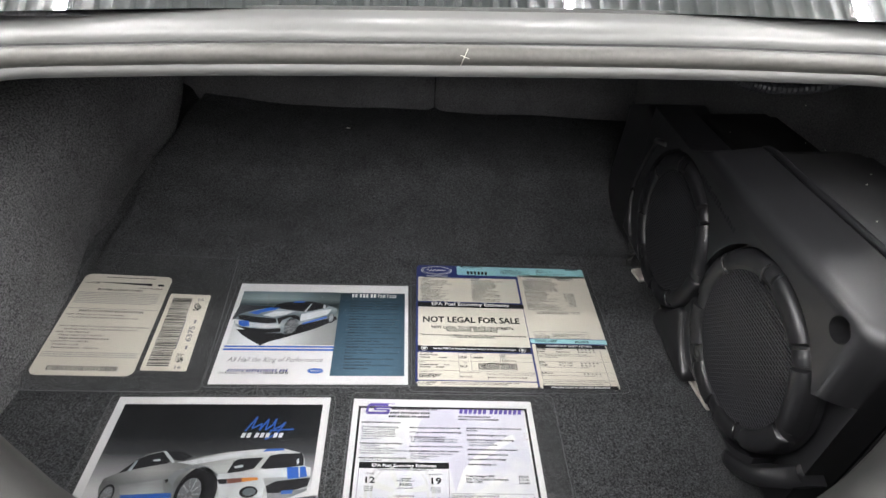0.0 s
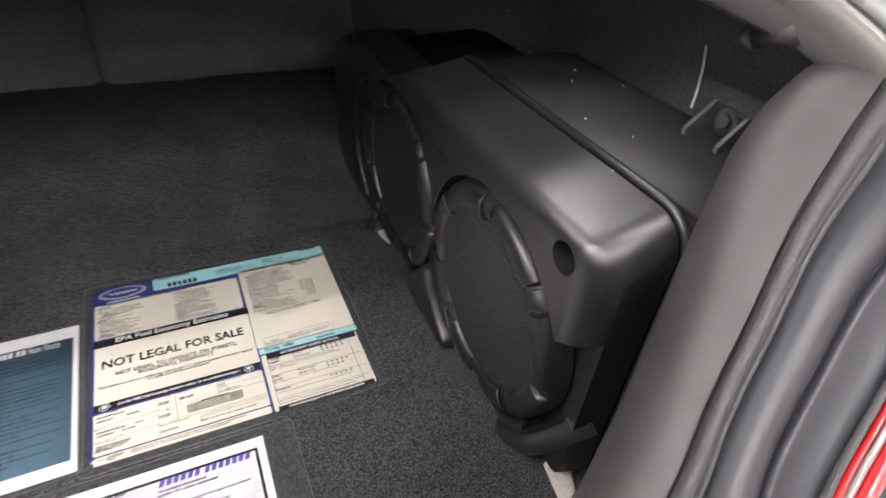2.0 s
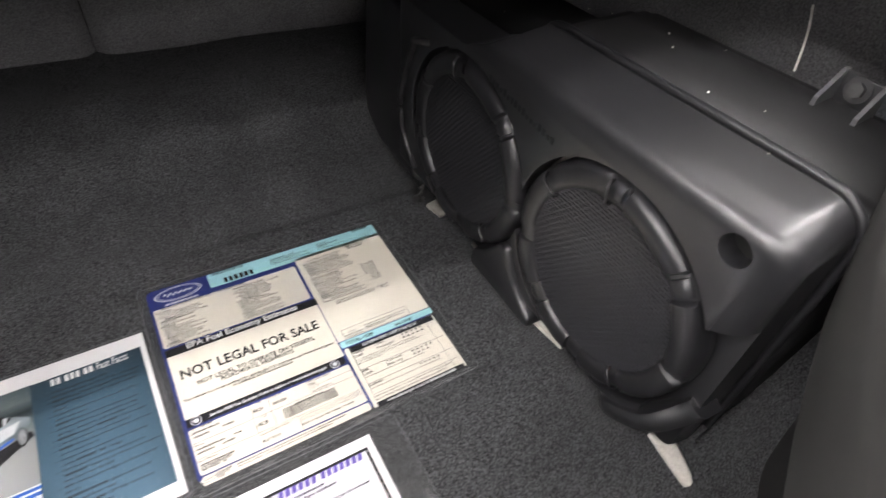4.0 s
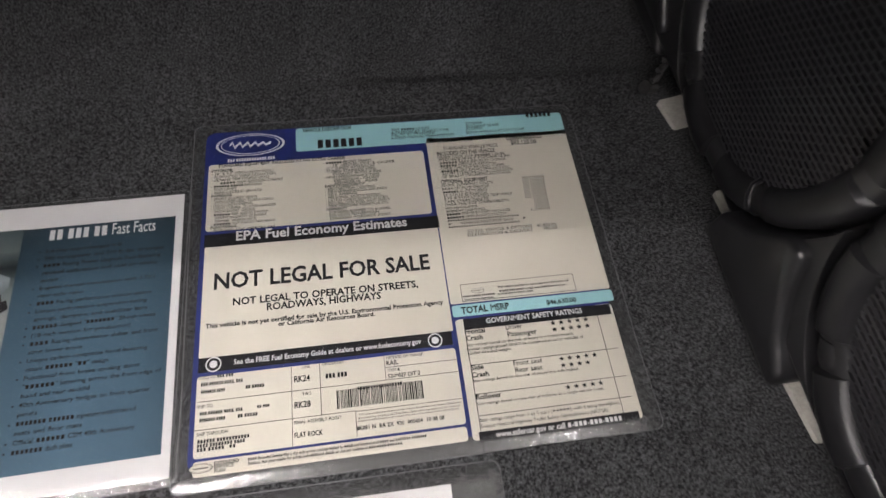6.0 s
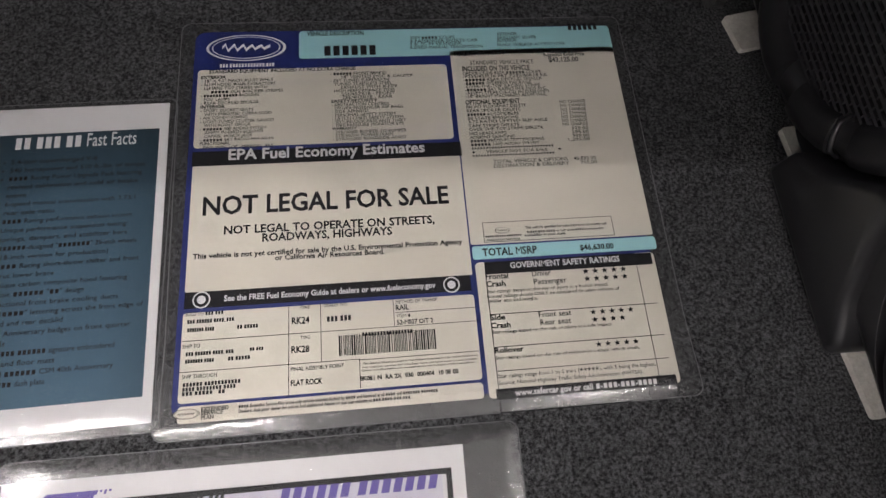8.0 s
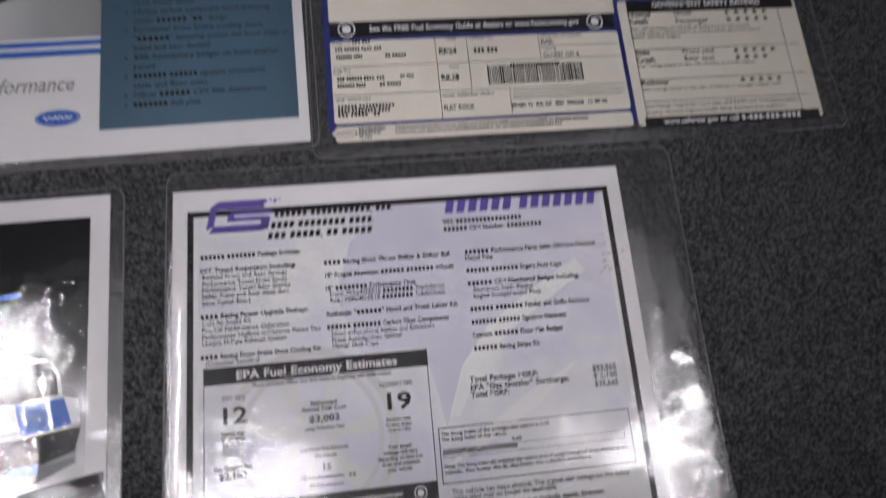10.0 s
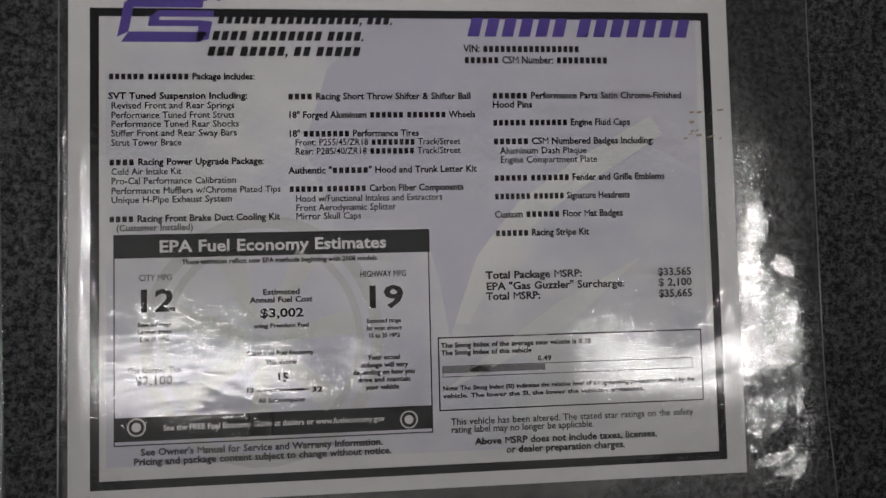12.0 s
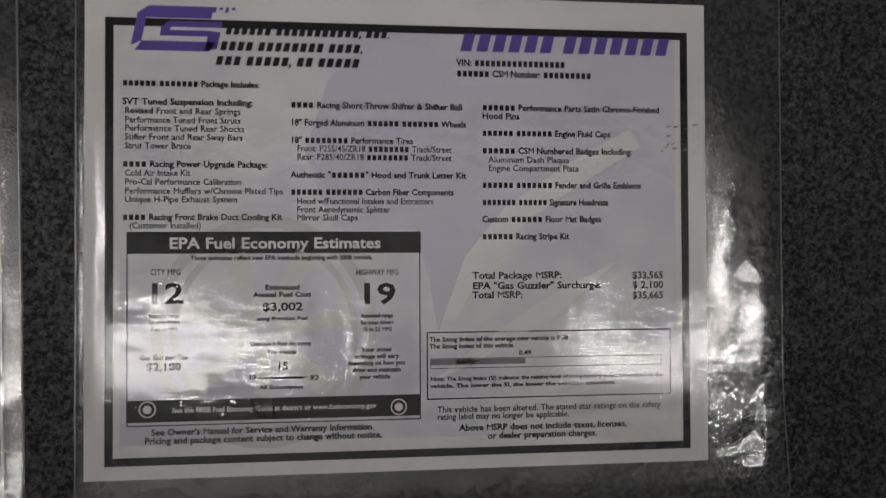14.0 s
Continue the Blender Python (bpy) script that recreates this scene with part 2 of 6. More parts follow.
def led_tube(cx, cy, length, along_x, glow, wide):
    lamp = thing("tube_light", "slim white led tube light hung under the ceiling", "light", pose(cx, cy, TOP - 0.03, 0, 0, 0 if along_x else 90), "ceiling tube lights")
    part("housing", box(-length / 2, length / 2, -wide / 2 - 0.006, wide / 2 + 0.006, -0.02, 0.03, 0.004), bare_steel, lamp)
    part("diffuser", box(-length / 2 + 0.01, length / 2 - 0.01, -wide / 2, wide / 2, -0.045, -0.021), glow, lamp, "glowing white diffuser")


TUBES = ((-1.1, -0.04, True), (1.62, -0.04, True), (-2.1, 0.5, False), (-3.0, -0.1, False), (2.1, 0.5, False), (2.7, -0.6, False), (-2.1, 2.4, False), (2.1, 2.4, False), (-0.35, 3.2, False), (0.6, 2.6, False))
for cx, cy, along in TUBES:
    led_tube(cx, cy, 1.3, along, near_led if along else tube_led, 0.045 if along else 0.03)


# unseen panels behind the car, added as fill light for the trunk
def fill_panel(cx, cy):
    lamp = thing("fill_panel_light", "added unseen fill light panel under the ceiling", "light", pose(cx, cy, TOP - 0.03), "ceiling panel lights")
    part("frame", box(-0.62, 0.62, -0.17, 0.17, -0.02, 0.03, 0.004), bare_steel, lamp)
    part("diffuser", box(-0.6, 0.6, -0.15, 0.15, -0.03, -0.021), led, lamp, "glowing white diffuser")


for cy in (-1.35, -2.3, -3.4, -4.8, -6.5):
    for cx in (-2.4, -0.6, 1.2, 3.0):
        fill_panel(cx, cy)


# ---- the trunk: floor, sides, seat back ----
def wall_foot(y):
    """Where the covered wheel housing meets the carpet."""
    return -0.655 - 0.045 * ease((y - 0.6) / 0.4) + 0.05 * ease((y - 1.08) / 0.2) + 0.008 * wave(y, 0.3, 0.11, 9.4)


def floor_height(x, y):
    up = 0.10 * ease((y - 1.02) / 0.26)
    left = 0.0875 * max(-0.40 - x, 0.0) * ease((y - 0.59) / 0.03) + 0.03 * ease((-0.60 - x) / 0.12) * ease((y - 0.95) / 0.2)
    hollow = -0.004 + 0.004 * wave(x, y, 0.25, 3.1) + 0.0016 * wave(x, y, 0.06, 5.0)
    flat = ease((abs(x + 0.2) - 0.56) / 0.1) if 0.3 < y < 0.97 else 1.0
    gap = 0.028 * math.exp(-((x - wall_foot(y) - 0.020) / 0.009) ** 2) * ease((y - 0.72) / 0.08)
    return up + left + (hollow if flat > 0 else 0) * max(flat, 0.25) - 0.001 - gap


v, f = sheet_grid(300, 180, lambda s, t: (-0.95 + 1.85 * s, 0.12 + 1.42 * t, floor_height(-0.95 + 1.85 * s, 0.12 + 1.42 * t)))
tagged(shell("trunk_floor", v, f, carpet, smooth=True), "charcoal cut pile carpet on the trunk floor", "carpet", kind="structure")


def left_side(s, t):
    y, z = 0.25 + 1.10 * min(s / 0.92, 1.0), -0.03 + 0.58 * t
    back = max(s - 0.92, 0.0) / 0.08
    foot = wall_foot(y) - 0.20 * back
    y += 0.03 * math.sin(math.pi / 2 * back)
    bulge = 0.07 * math.sin(math.pi * ease(t * 1.1)) * ease((y - 0.7) / 0.3) * (1 - ease((y - 1.22) / 0.14))
    lean = -0.20 * ease((z - 0.29) / 0.2)
    return (foot + bulge + lean + 0.012 * wave(y, z, 0.18, 1.3), y, z)


v, f = sheet_grid(70, 40, left_side)
tagged(shell("wheel_housing_trim", v, f, side_felt, smooth=True), "charcoal felt over the wheel housing", "trunk trim", kind="structure")


def right_side(s, t):
    y, z = 0.25 + 1.2 * s, -0.03 + 0.6 * t
    return (0.70 - 0.2 * ease((y - 1.0) / 0.35) + 0.02 * wave(y, z, 0.15, 7.7) + 0.02 * ease((z - 0.3) / 0.2), y, z)


v, f = sheet_grid(70, 40, right_side)
tagged(shell("trunk_side_trim", v, f, dark_carpet, smooth=True), "black felt along the trunk side", "trunk trim", kind="structure")


def seat_back(x0, x1, name):
    def where(s, t):
        x, z = x0 + (x1 - x0) * s, 0.07 + 0.5 * t
        edge = min(s, 1 - s) * (x1 - x0)
        return (x, 1.415 + 0.12 * t + 0.006 * wave(x, z, 0.12, 2.2) + 0.02 * (1 - ease(edge / 0.02)) + 0.015 * (1 - ease(t * 14)), z)
    vv, ff = sheet_grid(60, 24, where)
    tagged(shell(name, vv, ff, dark_carpet, smooth=True), "black felt back of the folding rear seat", "seat back", kind="structure")


seat_back(-0.9, -0.031, "seat_back_left")
seat_back(-0.029, 0.85, "seat_back_right")
# added board, near-black for the shade behind the seats' split
tagged(part("seat_gap_board", box(-0.95, 0.9, 1.60, 1.64, -0.1, 0.6), cavity), "added near-black board for the shade behind the seat backs", "wall", kind="structure")
shelf = part("parcel_shelf", box(-0.95, 0.9, 0.70, 1.7, 0.50, 0.52), dark_carpet)
tagged(shelf, "dark underside of the parcel shelf", "shelf", kind="structure")


# ---- the car's rear body ----
def soften(ob, angle=0.55):
    """Smooth faces, with the sharper edges kept sharp."""
    ob.data.polygons.foreach_set("use_smooth", [True] * len(ob.data.polygons))
    bm_ = bmesh.new()
    bm_.from_mesh(ob.data)
    hard = [e.calc_face_angle(0.0) > angle for e in bm_.edges]
    bm_.free()
    ob.data.attributes.new("sharp_edge", "BOOLEAN", "EDGE").data.foreach_set("value", hard)
    return ob


car = thing("car_rear_body", "silver car body round the open trunk", "car")


def rise(x):
    return ROLL * (x - MID)


def widened(shape):
    """The profile, growing wider towards both ends of the rim."""
    def grown(u):
        k = 0.72 + 0.55 * ease((abs(2 * u - 1) - 0.3) / 0.45)
        return [(a * k, b * (0.85 + 0.35 * k)) for a, b in shape]
    return grown


def mirrored(points):
    """The whole line from its right half, the left one reversed in front."""
    left = [(2 * MID - x, y, z) for x, y, z in reversed(points)]
    return [(x, y, z + rise(x)) for x, y, z in left + points]


# front edge of the opening and its two sides
edge_line = mirrored([(0.16, 0.637, 0.499), (0.36, 0.642, 0.493), (0.440, 0.640, 0.490), (0.484, 0.616, 0.487), (0.502, 0.562, 0.484), (0.507, 0.50, 0.480), (0.509, 0.44, 0.474), (0.513, 0.405, 0.464), (0.520, 0.370, 0.448), (0.530, 0.335, 0.428)])
edge_path = smooth_path(edge_line, 8)
edge_path = [Vector(p) for p in edge_path]


def side_share(u):
    """0 along the front of the opening, 1 along its sides."""
    return ease((abs(2 * u - 1) - 0.25) / 0.22)


def between(front, side):
    """A profile that runs over from one shape to the other round the corners of the opening."""
    return lambda u: [(a + (c - a) * side_share(u), b + (d - b) * side_share(u)) for (a, b), (c, d) in zip(front, side)]


flange = between([(0.012, -0.004), (0.004, -0.003), (0.0, 0.0), (-0.001, 0.006), (0.002, 0.010)], [(0.030, -0.016), (0.020, -0.017), (0.013, -0.012), (0.007, 0.000), (0.003, 0.010)])
channel = between([(0.002, 0.010), (-0.001, 0.013), (-0.002, 0.018), (0.0, 0.0235), (0.004, 0.0275), (0.010, 0.029), (0.013, 0.0275)], [(0.003, 0.010), (0.0025, 0.013), (0.003, 0.018), (0.004, 0.0225), (0.006, 0.0265), (0.010, 0.028), (0.013, 0.0275)])
panel = [(0.026, 0.026), (0.0265, 0.033), (0.030, 0.0365), (0.040, 0.041), (0.066, 0.0465), (0.067, 0.044)]
for name, shape, mat, text in (("opening_flange", flange, silver, "bright painted flange"), ("gutter", channel, gutter_paint, "dusty painted gutter"), ("deck_panel", panel, silver, "silver painted deck panel")):
    v, f = sweep(edge_path, shape)
    shell(name, v, f, mat, car, text, True)
v, f = sweep(edge_path, [(0.0130, 0.0274), (0.0134, 0.0200), (0.0150, 0.0165), (0.0225, 0.0165), (0.0250, 0.0200), (0.0258, 0.0262), (0.0262, 0.0120), (0.0130, 0.0120)])
shell("gutter_seam", v, f, rubber, car, "dark seam along the gutter", True)
v, f = sweep([p for p in edge_path if p.y > 0.628], [(0.066, 0.046), (0.070, 0.049), (0.075, 0.0485), (0.076, 0.044)])
shell("glass_seal", v, f, rubber, car, "black rubber glass seal", True)
v, f = sheet_grid(12, 8, lambda s, t: (MID - 0.62 + 1.24 * s, 0.712 + 0.6 * t - 0.05 * (2 * s - 1) ** 2, 0.546 + rise(MID - 0.62 + 1.24 * s) + 0.20 * t + 0.03 * t * (1 - (2 * s - 1) ** 2)))
shell("rear_window", v, f, tinted_glass, car, "dark tinted rear window glass", True)

# rear corners and sill: a broad rounded jamb, a seal and the outer body
rim_line = mirrored([(0.05, 0.222, 0.332), (0.16, 0.235, 0.332), (0.255, 0.277, 0.328), (0.305, 0.306, 0.333), (0.355, 0.338, 0.345), (0.410, 0.378, 0.368), (0.447, 0.404, 0.393), (0.480, 0.424, 0.418), (0.520, 0.438, 0.440), (0.580, 0.450, 0.450), (0.72, 0.475, 0.452)])
rim_path = [Vector(p) for p in smooth_path(rim_line, 6)]
jamb = [(0.004, -0.014), (0.0025, -0.007), (-0.001, 0.001), (-0.006, 0.009), (-0.014, 0.017), (-0.024, 0.023), (-0.036, 0.027), (-0.044, 0.027)]
v, f = sweep(rim_path, widened(jamb))
shell("rear_jamb", v, f, jamb_paint, car, "grey grained plastic along the opening", True)


def trim_face(u):
    """An upright face under the jamb, lower towards the corners, which falls back at its foot."""
    h = 0.125 - 0.07 * ease((abs(2 * u - 1) - 0.4) / 0.35)
    return [(-0.09, -0.42), (-0.075, -0.20), (-0.045, -h - 0.020), (-0.012, -h - 0.006), (-0.001, -h + 0.004), (0.003, -h + 0.016), (0.0045, -0.030), (0.0040, -0.018), (0.001, -0.010)]


v, f = sweep(rim_path, trim_face)
shell("sill_trim", v, f, jamb_paint, car, "dark grey plastic sill trim", True)
strip = [(-0.044, 0.027), (-0.0446, 0.021), (-0.0465, 0.021), (-0.0475, 0.030), (-0.0505, 0.0340), (-0.0545, 0.0335), (-0.0570, 0.0295), (-0.0575, 0.0240), (-0.0595, 0.0262), (-0.0615, 0.0265), (-0.0630, 0.0240), (-0.0632, 0.0195)]
v, f = sweep(rim_path, widened(strip))
shell("weatherstrip", v, f, rubber, car, "black rubber weatherstrip", True)
v, f = sweep(rim_path, widened([(-0.0632, 0.0195), (-0.0655, 0.0205), (-0.072, 0.0235), (-0.080, 0.0240), (-0.090, 0.0205), (-0.0955, 0.0150), (-0.0965, 0.0080)]))
shell("outer_jamb", v, f, smoke_trim, car, "grey outer jamb", True)
v, f = sweep(rim_path, widened([(-0.0965, 0.0080), (-0.0985, 0.0085), (-0.1010, 0.0130), (-0.1040, 0.0125), (-0.1075, 0.0075), (-0.125, 0.0035), (-0.140, -0.002), (-0.148, -0.03), (-0.150, -0.3)]))
shell("tail_trim", v, f, smoke_trim, car, "dark glossy tail panel trim", True)
TAIL = len(rim_path) - 1


def tail_lens(first, last, outline, name, mat, text):
    """A strip along a stretch of the rim, widened as the rim is."""
    i0, i1 = int(first * TAIL), int(last * TAIL)
    grown = widened(outline)
    verts_, faces_ = sweep(rim_path[i0:i1 + 1], lambda u: grown((i0 + (i1 - i0) * u) / TAIL), True)
    return shell(name, verts_, faces_, mat, car, text, True)


for first, last in ((0.66, 0.93), (0.07, 0.34)):
    tail_lens(first, last, [(-0.1340, -0.003), (-0.1362, 0.0045), (-0.1400, 0.0040), (-0.1412, -0.004), (-0.1412, -0.16), (-0.1350, -0.16)], "lens_seal", rubber, "black rubber seal along the tail light")
    tail_lens(first, last, [(-0.1412, -0.002), (-0.1424, 0.0045), (-0.1450, 0.0042), (-0.1460, -0.004), (-0.1466, -0.16), (-0.1418, -0.16)], "tail_light", red_lens, "glossy red tail light lens")
    tail_lens(first, last, [(-0.1464, -0.003), (-0.1474, 0.0030), (-0.1516, 0.0022), (-0.1524, -0.005), (-0.1528, -0.16), (-0.1468, -0.16)], "lens_trim", silver, "pale metallic trim between the lens bands")
    tail_lens(first, last, [(-0.1526, -0.003), (-0.1545, 0.0040), (-0.1640, 0.000), (-0.1690, -0.030), (-0.1710, -0.16), (-0.1530, -0.16)], "tail_light_band", red_lens, "second red band of the tail light")

# quarter panels beyond the opening, which keep the sides of the trunk dark
for line in ([p for p in edge_path if p.x > 0.3 and p.y < 0.634], [p for p in edge_path if p.x < -0.37 and p.y < 0.634]):
    v, f = sweep(line, [(0.067, 0.044), (0.12, 0.052), (0.20, 0.050), (0.28, 0.03)])
    shell("quarter_panel", v, f, silver, car, "silver painted quarter panel", True)

# prop rod at the side of the opening
strut = thing("lid_strut", "dark grey gas strut that props the trunk lid", "strut")
foot, head = Vector((0.530, 0.575, 0.492)), Vector((0.524, 0.63, 0.792))
part("cylinder", rod(foot + (head - foot) * 0.06, foot + (head - foot) * 0.75, 0.0085), smoke_trim, strut, smooth=True)
part("piston", rod(foot + (head - foot) * 0.7, head, 0.004), bare_steel, strut, smooth=True)
part("ball_joint", rod(foot, foot + (head - foot) * 0.07, 0.012), rubber, strut, smooth=True)


# ---- the loudspeaker box ----
speaker = thing("subwoofer_box", "black moulded twin subwoofer box on the carpet", "loudspeaker", pose(0.376, 0, 0, 0, -2.4, 0))
RINGS = ((0.560, 0.172), (0.836, 0.164))     # middles of the two rings: along the box, up
ARCH = 0.142        # radius of the wells in which the rings sit


def knife_disc(y, z, r, depth):
    """A disc-shaped cutter, sunk into the front face."""
    return rod((-0.05, y, z), (depth, y, z), r, 64)


def wedge(line, depth):
    """A cutter with the given outline (along the box, up), from before the front face to a depth in the box."""
    bm = bmesh.new()
    n = len(line)
    ends = [[bm.verts.new((x, y, z)) for y, z in line] for x in (-0.06, depth)]
    bm.faces.new(ends[0])
    bm.faces.new(ends[1][::-1])
    for i in range(n):
        bm.faces.new((ends[0][i], ends[1][i], ends[1][(i + 1) % n], ends[0][(i + 1) % n]))
    return bm


CORNER = ((0.36, -0.02), (0.446, -0.02), (0.446, 0.232), (0.428, 0.243), (0.36, 0.270))      # recess at the foot of the near corner
STEP = ((0.776, 0.45), (0.776, 0.365), (0.788, 0.350), (0.806, 0.336), (0.850, 0.316), (1.10, 0.311), (1.10, 0.45))      # lower top over the far ring


def front_housing():
    """The moulded front: a long block with rounded edges, two wells, a hole and a recessed corner."""
    shape = bmesh.new()
    corners = []
    for y, top, back in ((0.405, 0.352, 0.016), (1.03, 0.333, 0.018)):
        x2 = 0.076 - 0.02 * (y - 0.4)
        for x, z in ((0.0, 0.03), (0.0, top), (x2, top + back), (x2, 0.012)):
            corners.append(shape.verts.new((x, y, z)))
    a, b = corners[:4], corners[4:]
    shape.faces.new(a)
    shape.faces.new(b[::-1])
    for i in range(4):
        shape.faces.new((a[i], b[i], b[(i + 1) % 4], a[(i + 1) % 4]))
    bmesh.ops.recalc_face_normals(shape, faces=shape.faces)
    near = [e for e in shape.edges if all(v.co.y < 0.41 for v in e.verts) and max(v.co.z for v in e.verts) > 0.2 and not all(v.co.x > 0.05 for v in e.verts)]
    bmesh.ops.bevel(shape, geom=near, offset=0.034, segments=8, affect="EDGES", profile=0.5)
    rim = [e for e in shape.edges if e.calc_face_angle(0.0) > 0.6 and min(v.co.y for v in e.verts) > 0.40 and max(v.co.x for v in e.verts) < 0.06]
    bmesh.ops.bevel(shape, geom=rim, offset=0.014, segments=6, affect="EDGES", profile=0.5)
    data = bpy.data.meshes.new("housing")
    shape.to_mesh(data)
    shape.free()
    blank = new("housing_blank", data)
    knives = []
    for bm in [knife_disc(y, z, ARCH, 0.026) for y, z in RINGS] + [knife_disc(0.449, 0.326, 0.0150, 0.034), wedge(CORNER, 0.030), wedge(STEP, 0.20)]:
        bmesh.ops.recalc_face_normals(bm, faces=bm.faces)
        data = bpy.data.meshes.new("knife")
        bm.to_mesh(data)
        bm.free()
        knives.append(new("knife_blank", data))
        mod = blank.modifiers.new("cut", "BOOLEAN")
        mod.object, mod.operation, mod.solver = knives[-1], "DIFFERENCE", "EXACT"
    deps = bpy.context.evaluated_depsgraph_get()
    deps.update()
    data = bpy.data.meshes.new_from_object(blank.evaluated_get(deps))
    for ob in (blank, *knives):
        bpy.data.objects.remove(ob)
    bm = bmesh.new()
    bm.from_mesh(data)
    bmesh.ops.remove_doubles(bm, verts=bm.verts, dist=0.0002)
    lip = []
    for e in bm.edges:
        if all(abs(v.co.x) < 0.0008 for v in e.verts):
            for y, z in RINGS:
                if all(abs(math.hypot(v.co.y - y, v.co.z - z) - ARCH) < 0.0015 for v in e.verts):
                    lip.append(e)
            if all(v.co.y < 0.45 and 0.20 < v.co.z < 0.255 for v in e.verts) and e not in lip:
                lip.append(e)
    bmesh.ops.bevel(bm, geom=lip, offset=0.006, segments=4, affect="EDGES", profile=0.5, clamp_overlap=True)
    return bm


soften(part("housing", front_housing(), plastic, speaker, "black moulded front housing with a drilled hole"))
# shade in the drilled hole, put in as a near-black plug
part("hole_shade_plug", rod((0.022, 0.449, 0.326), (0.033, 0.449, 0.326), 0.0151, 24), cavity, speaker, "near-black plug for the shade in the hole")


def arc_strip(y0, z0, a0, a1, section, lift, steps):
    """A piece of ring of the given section (into the box, radius), rounded off at both ends; lift scales how far it stands proud."""
    bm = bmesh.new()
    rows = []
    for k in range(steps + 1):
        end = min(k, steps - k)
        pinch = lift * (0.45 if end == 0 else 0.88 if end == 1 else 1.0)
        u = 0.0 if k == 0 else 0.045 if k == 1 else 0.955 if k == steps - 1 else k / steps
        a = math.radians(a0 + (a1 - a0) * u)
        rows.append([bm.verts.new((0.010 + (x - 0.010) * pinch, y0 + r * math.cos(a), z0 + r * math.sin(a))) for x, r in section])
    for p, q in zip(rows, rows[1:]):
        for i in range(len(section) - 1):
            bm.faces.new((p[i], p[i + 1], q[i + 1], q[i]))
    bm.faces.new(rows[0])
    bm.faces.new(rows[-1][::-1])
    return bm


def ring_part(y0, z0, turn):
    """Ring frame with proud lobes and lower bridges between them, small clips, and a slotted grille."""
    frame_line = [(0.020, 0.1055), (0.004, 0.1060), (0.0012, 0.1085), (0.0, 0.116), (0.0015, 0.128), (0.005, 0.1345), (0.025, 0.1365)]
    lobe_line = [(0.012, 0.1060), (0.0005, 0.1064), (-0.0035, 0.1090), (-0.0058, 0.1140), (-0.0070, 0.1215), (-0.0066, 0.1270), (-0.0046, 0.1315), (0.000, 0.1348), (0.016, 0.1366)]
    bridge_line = [(0.012, 0.1120), (0.000, 0.1130), (-0.0045, 0.1165), (-0.0055, 0.1225), (-0.0035, 0.1290), (0.002, 0.1335), (0.014, 0.1345)]
    bm = bmesh.new()
    n = 72
    base = [[bm.verts.new((x, y0 + r * math.cos(2 * math.pi * k / n), z0 + r * math.sin(2 * math.pi * k / n))) for x, r in frame_line] for k in range(n)]
    for k in range(n):
        for i in range(len(frame_line) - 1):
            bm.faces.new((base[k][i], base[k][i + 1], base[(k + 1) % n][i + 1], base[(k + 1) % n][i]))
    ring = part("ring", bm, plastic, speaker, "black ring frame", True)
    for a0, a1, lift in ((39, 80, 0.62), (91, 131, 1.0), (142, 181, 1.06), (186, 230, 0.92), (237, 262, 0.85), (271, 302, 0.95), (313, 345, 0.95), (350, 393, 0.72)):
        soften(part("lobe", arc_strip(y0, z0, a0 + turn, a1 + turn, lobe_line, lift, max(8, int((a1 - a0) / 4))), satin_plastic, ring), 0.7)
    for a0, a1, lift in ((82, 90, 1.0), (132, 141, 1.05), (303, 312, 0.8)):
        soften(part("bridge", arc_strip(y0, z0, a0 + turn, a1 + turn, bridge_line, lift, 5), satin_plastic, ring), 0.7)
    for a in (36, 81.5, 233.5):
        c, s = math.cos(math.radians(a + turn)), math.sin(math.radians(a + turn))
        shell("clip", *tube([Vector((x, y0 + r * c, z0 + r * s)) for x, r in ((0.002, 0.104), (-0.0045, 0.108), (-0.0060, 0.116), (-0.0055, 0.126), (0.002, 0.132))], 0.0021, 8), satin_plastic, ring, "", True)
    verts, faces = [], []
    pitch, step, r = 0.0047, 0.0080, 0.1085
    rows = int(r / pitch)
    for j in range(-rows, rows + 1):
        half = math.sqrt(max(r * r - (j * pitch) ** 2, 0))
        for i in range(-int(half / step) - 1, int(half / step) + 2):
            y = (i + (0.5 if j % 2 else 0.0)) * step
            if abs(y) > half:
                continue
            k = len(verts)
            z = j * pitch
            for x in (0.0025, 0.0042):
                verts += [(x, y0 + y - step / 2, z0 + z + 0.0010), (x, y0 + y + step / 2, z0 + z + 0.0010), (x, y0 + y + step / 2, z0 + z - 0.0010), (x, y0 + y - step / 2, z0 + z - 0.0010)]
            faces += [(k, k + 1, k + 2, k + 3), (k, k + 4, k + 5, k + 1), (k + 3, k + 2, k + 6, k + 7)]
            k = len(verts)
            verts += [(0.0027, y0 + y - 0.0007, z0 + z + 0.0010), (0.0027, y0 + y + 0.0007, z0 + z + 0.0010), (0.0027, y0 + y + 0.0007, z0 + z + pitch - 0.0010), (0.0027, y0 + y - 0.0007, z0 + z + pitch - 0.0010)]
            faces.append((k, k + 1, k + 2, k + 3))
    tagged(shell("grille", verts, faces, grille_black, ring), "slotted black grille", kind="stuff")
    # flat near-black disc paints the shade behind the slots
    part("grille_shade_disc", rod((0.020, y0, z0), (0.022, y0, z0), 0.110, 48), cavity, ring, "near-black disc for the shade behind the grille")


ring_part(*RINGS[0], 0)
ring_part(*RINGS[1], -4)


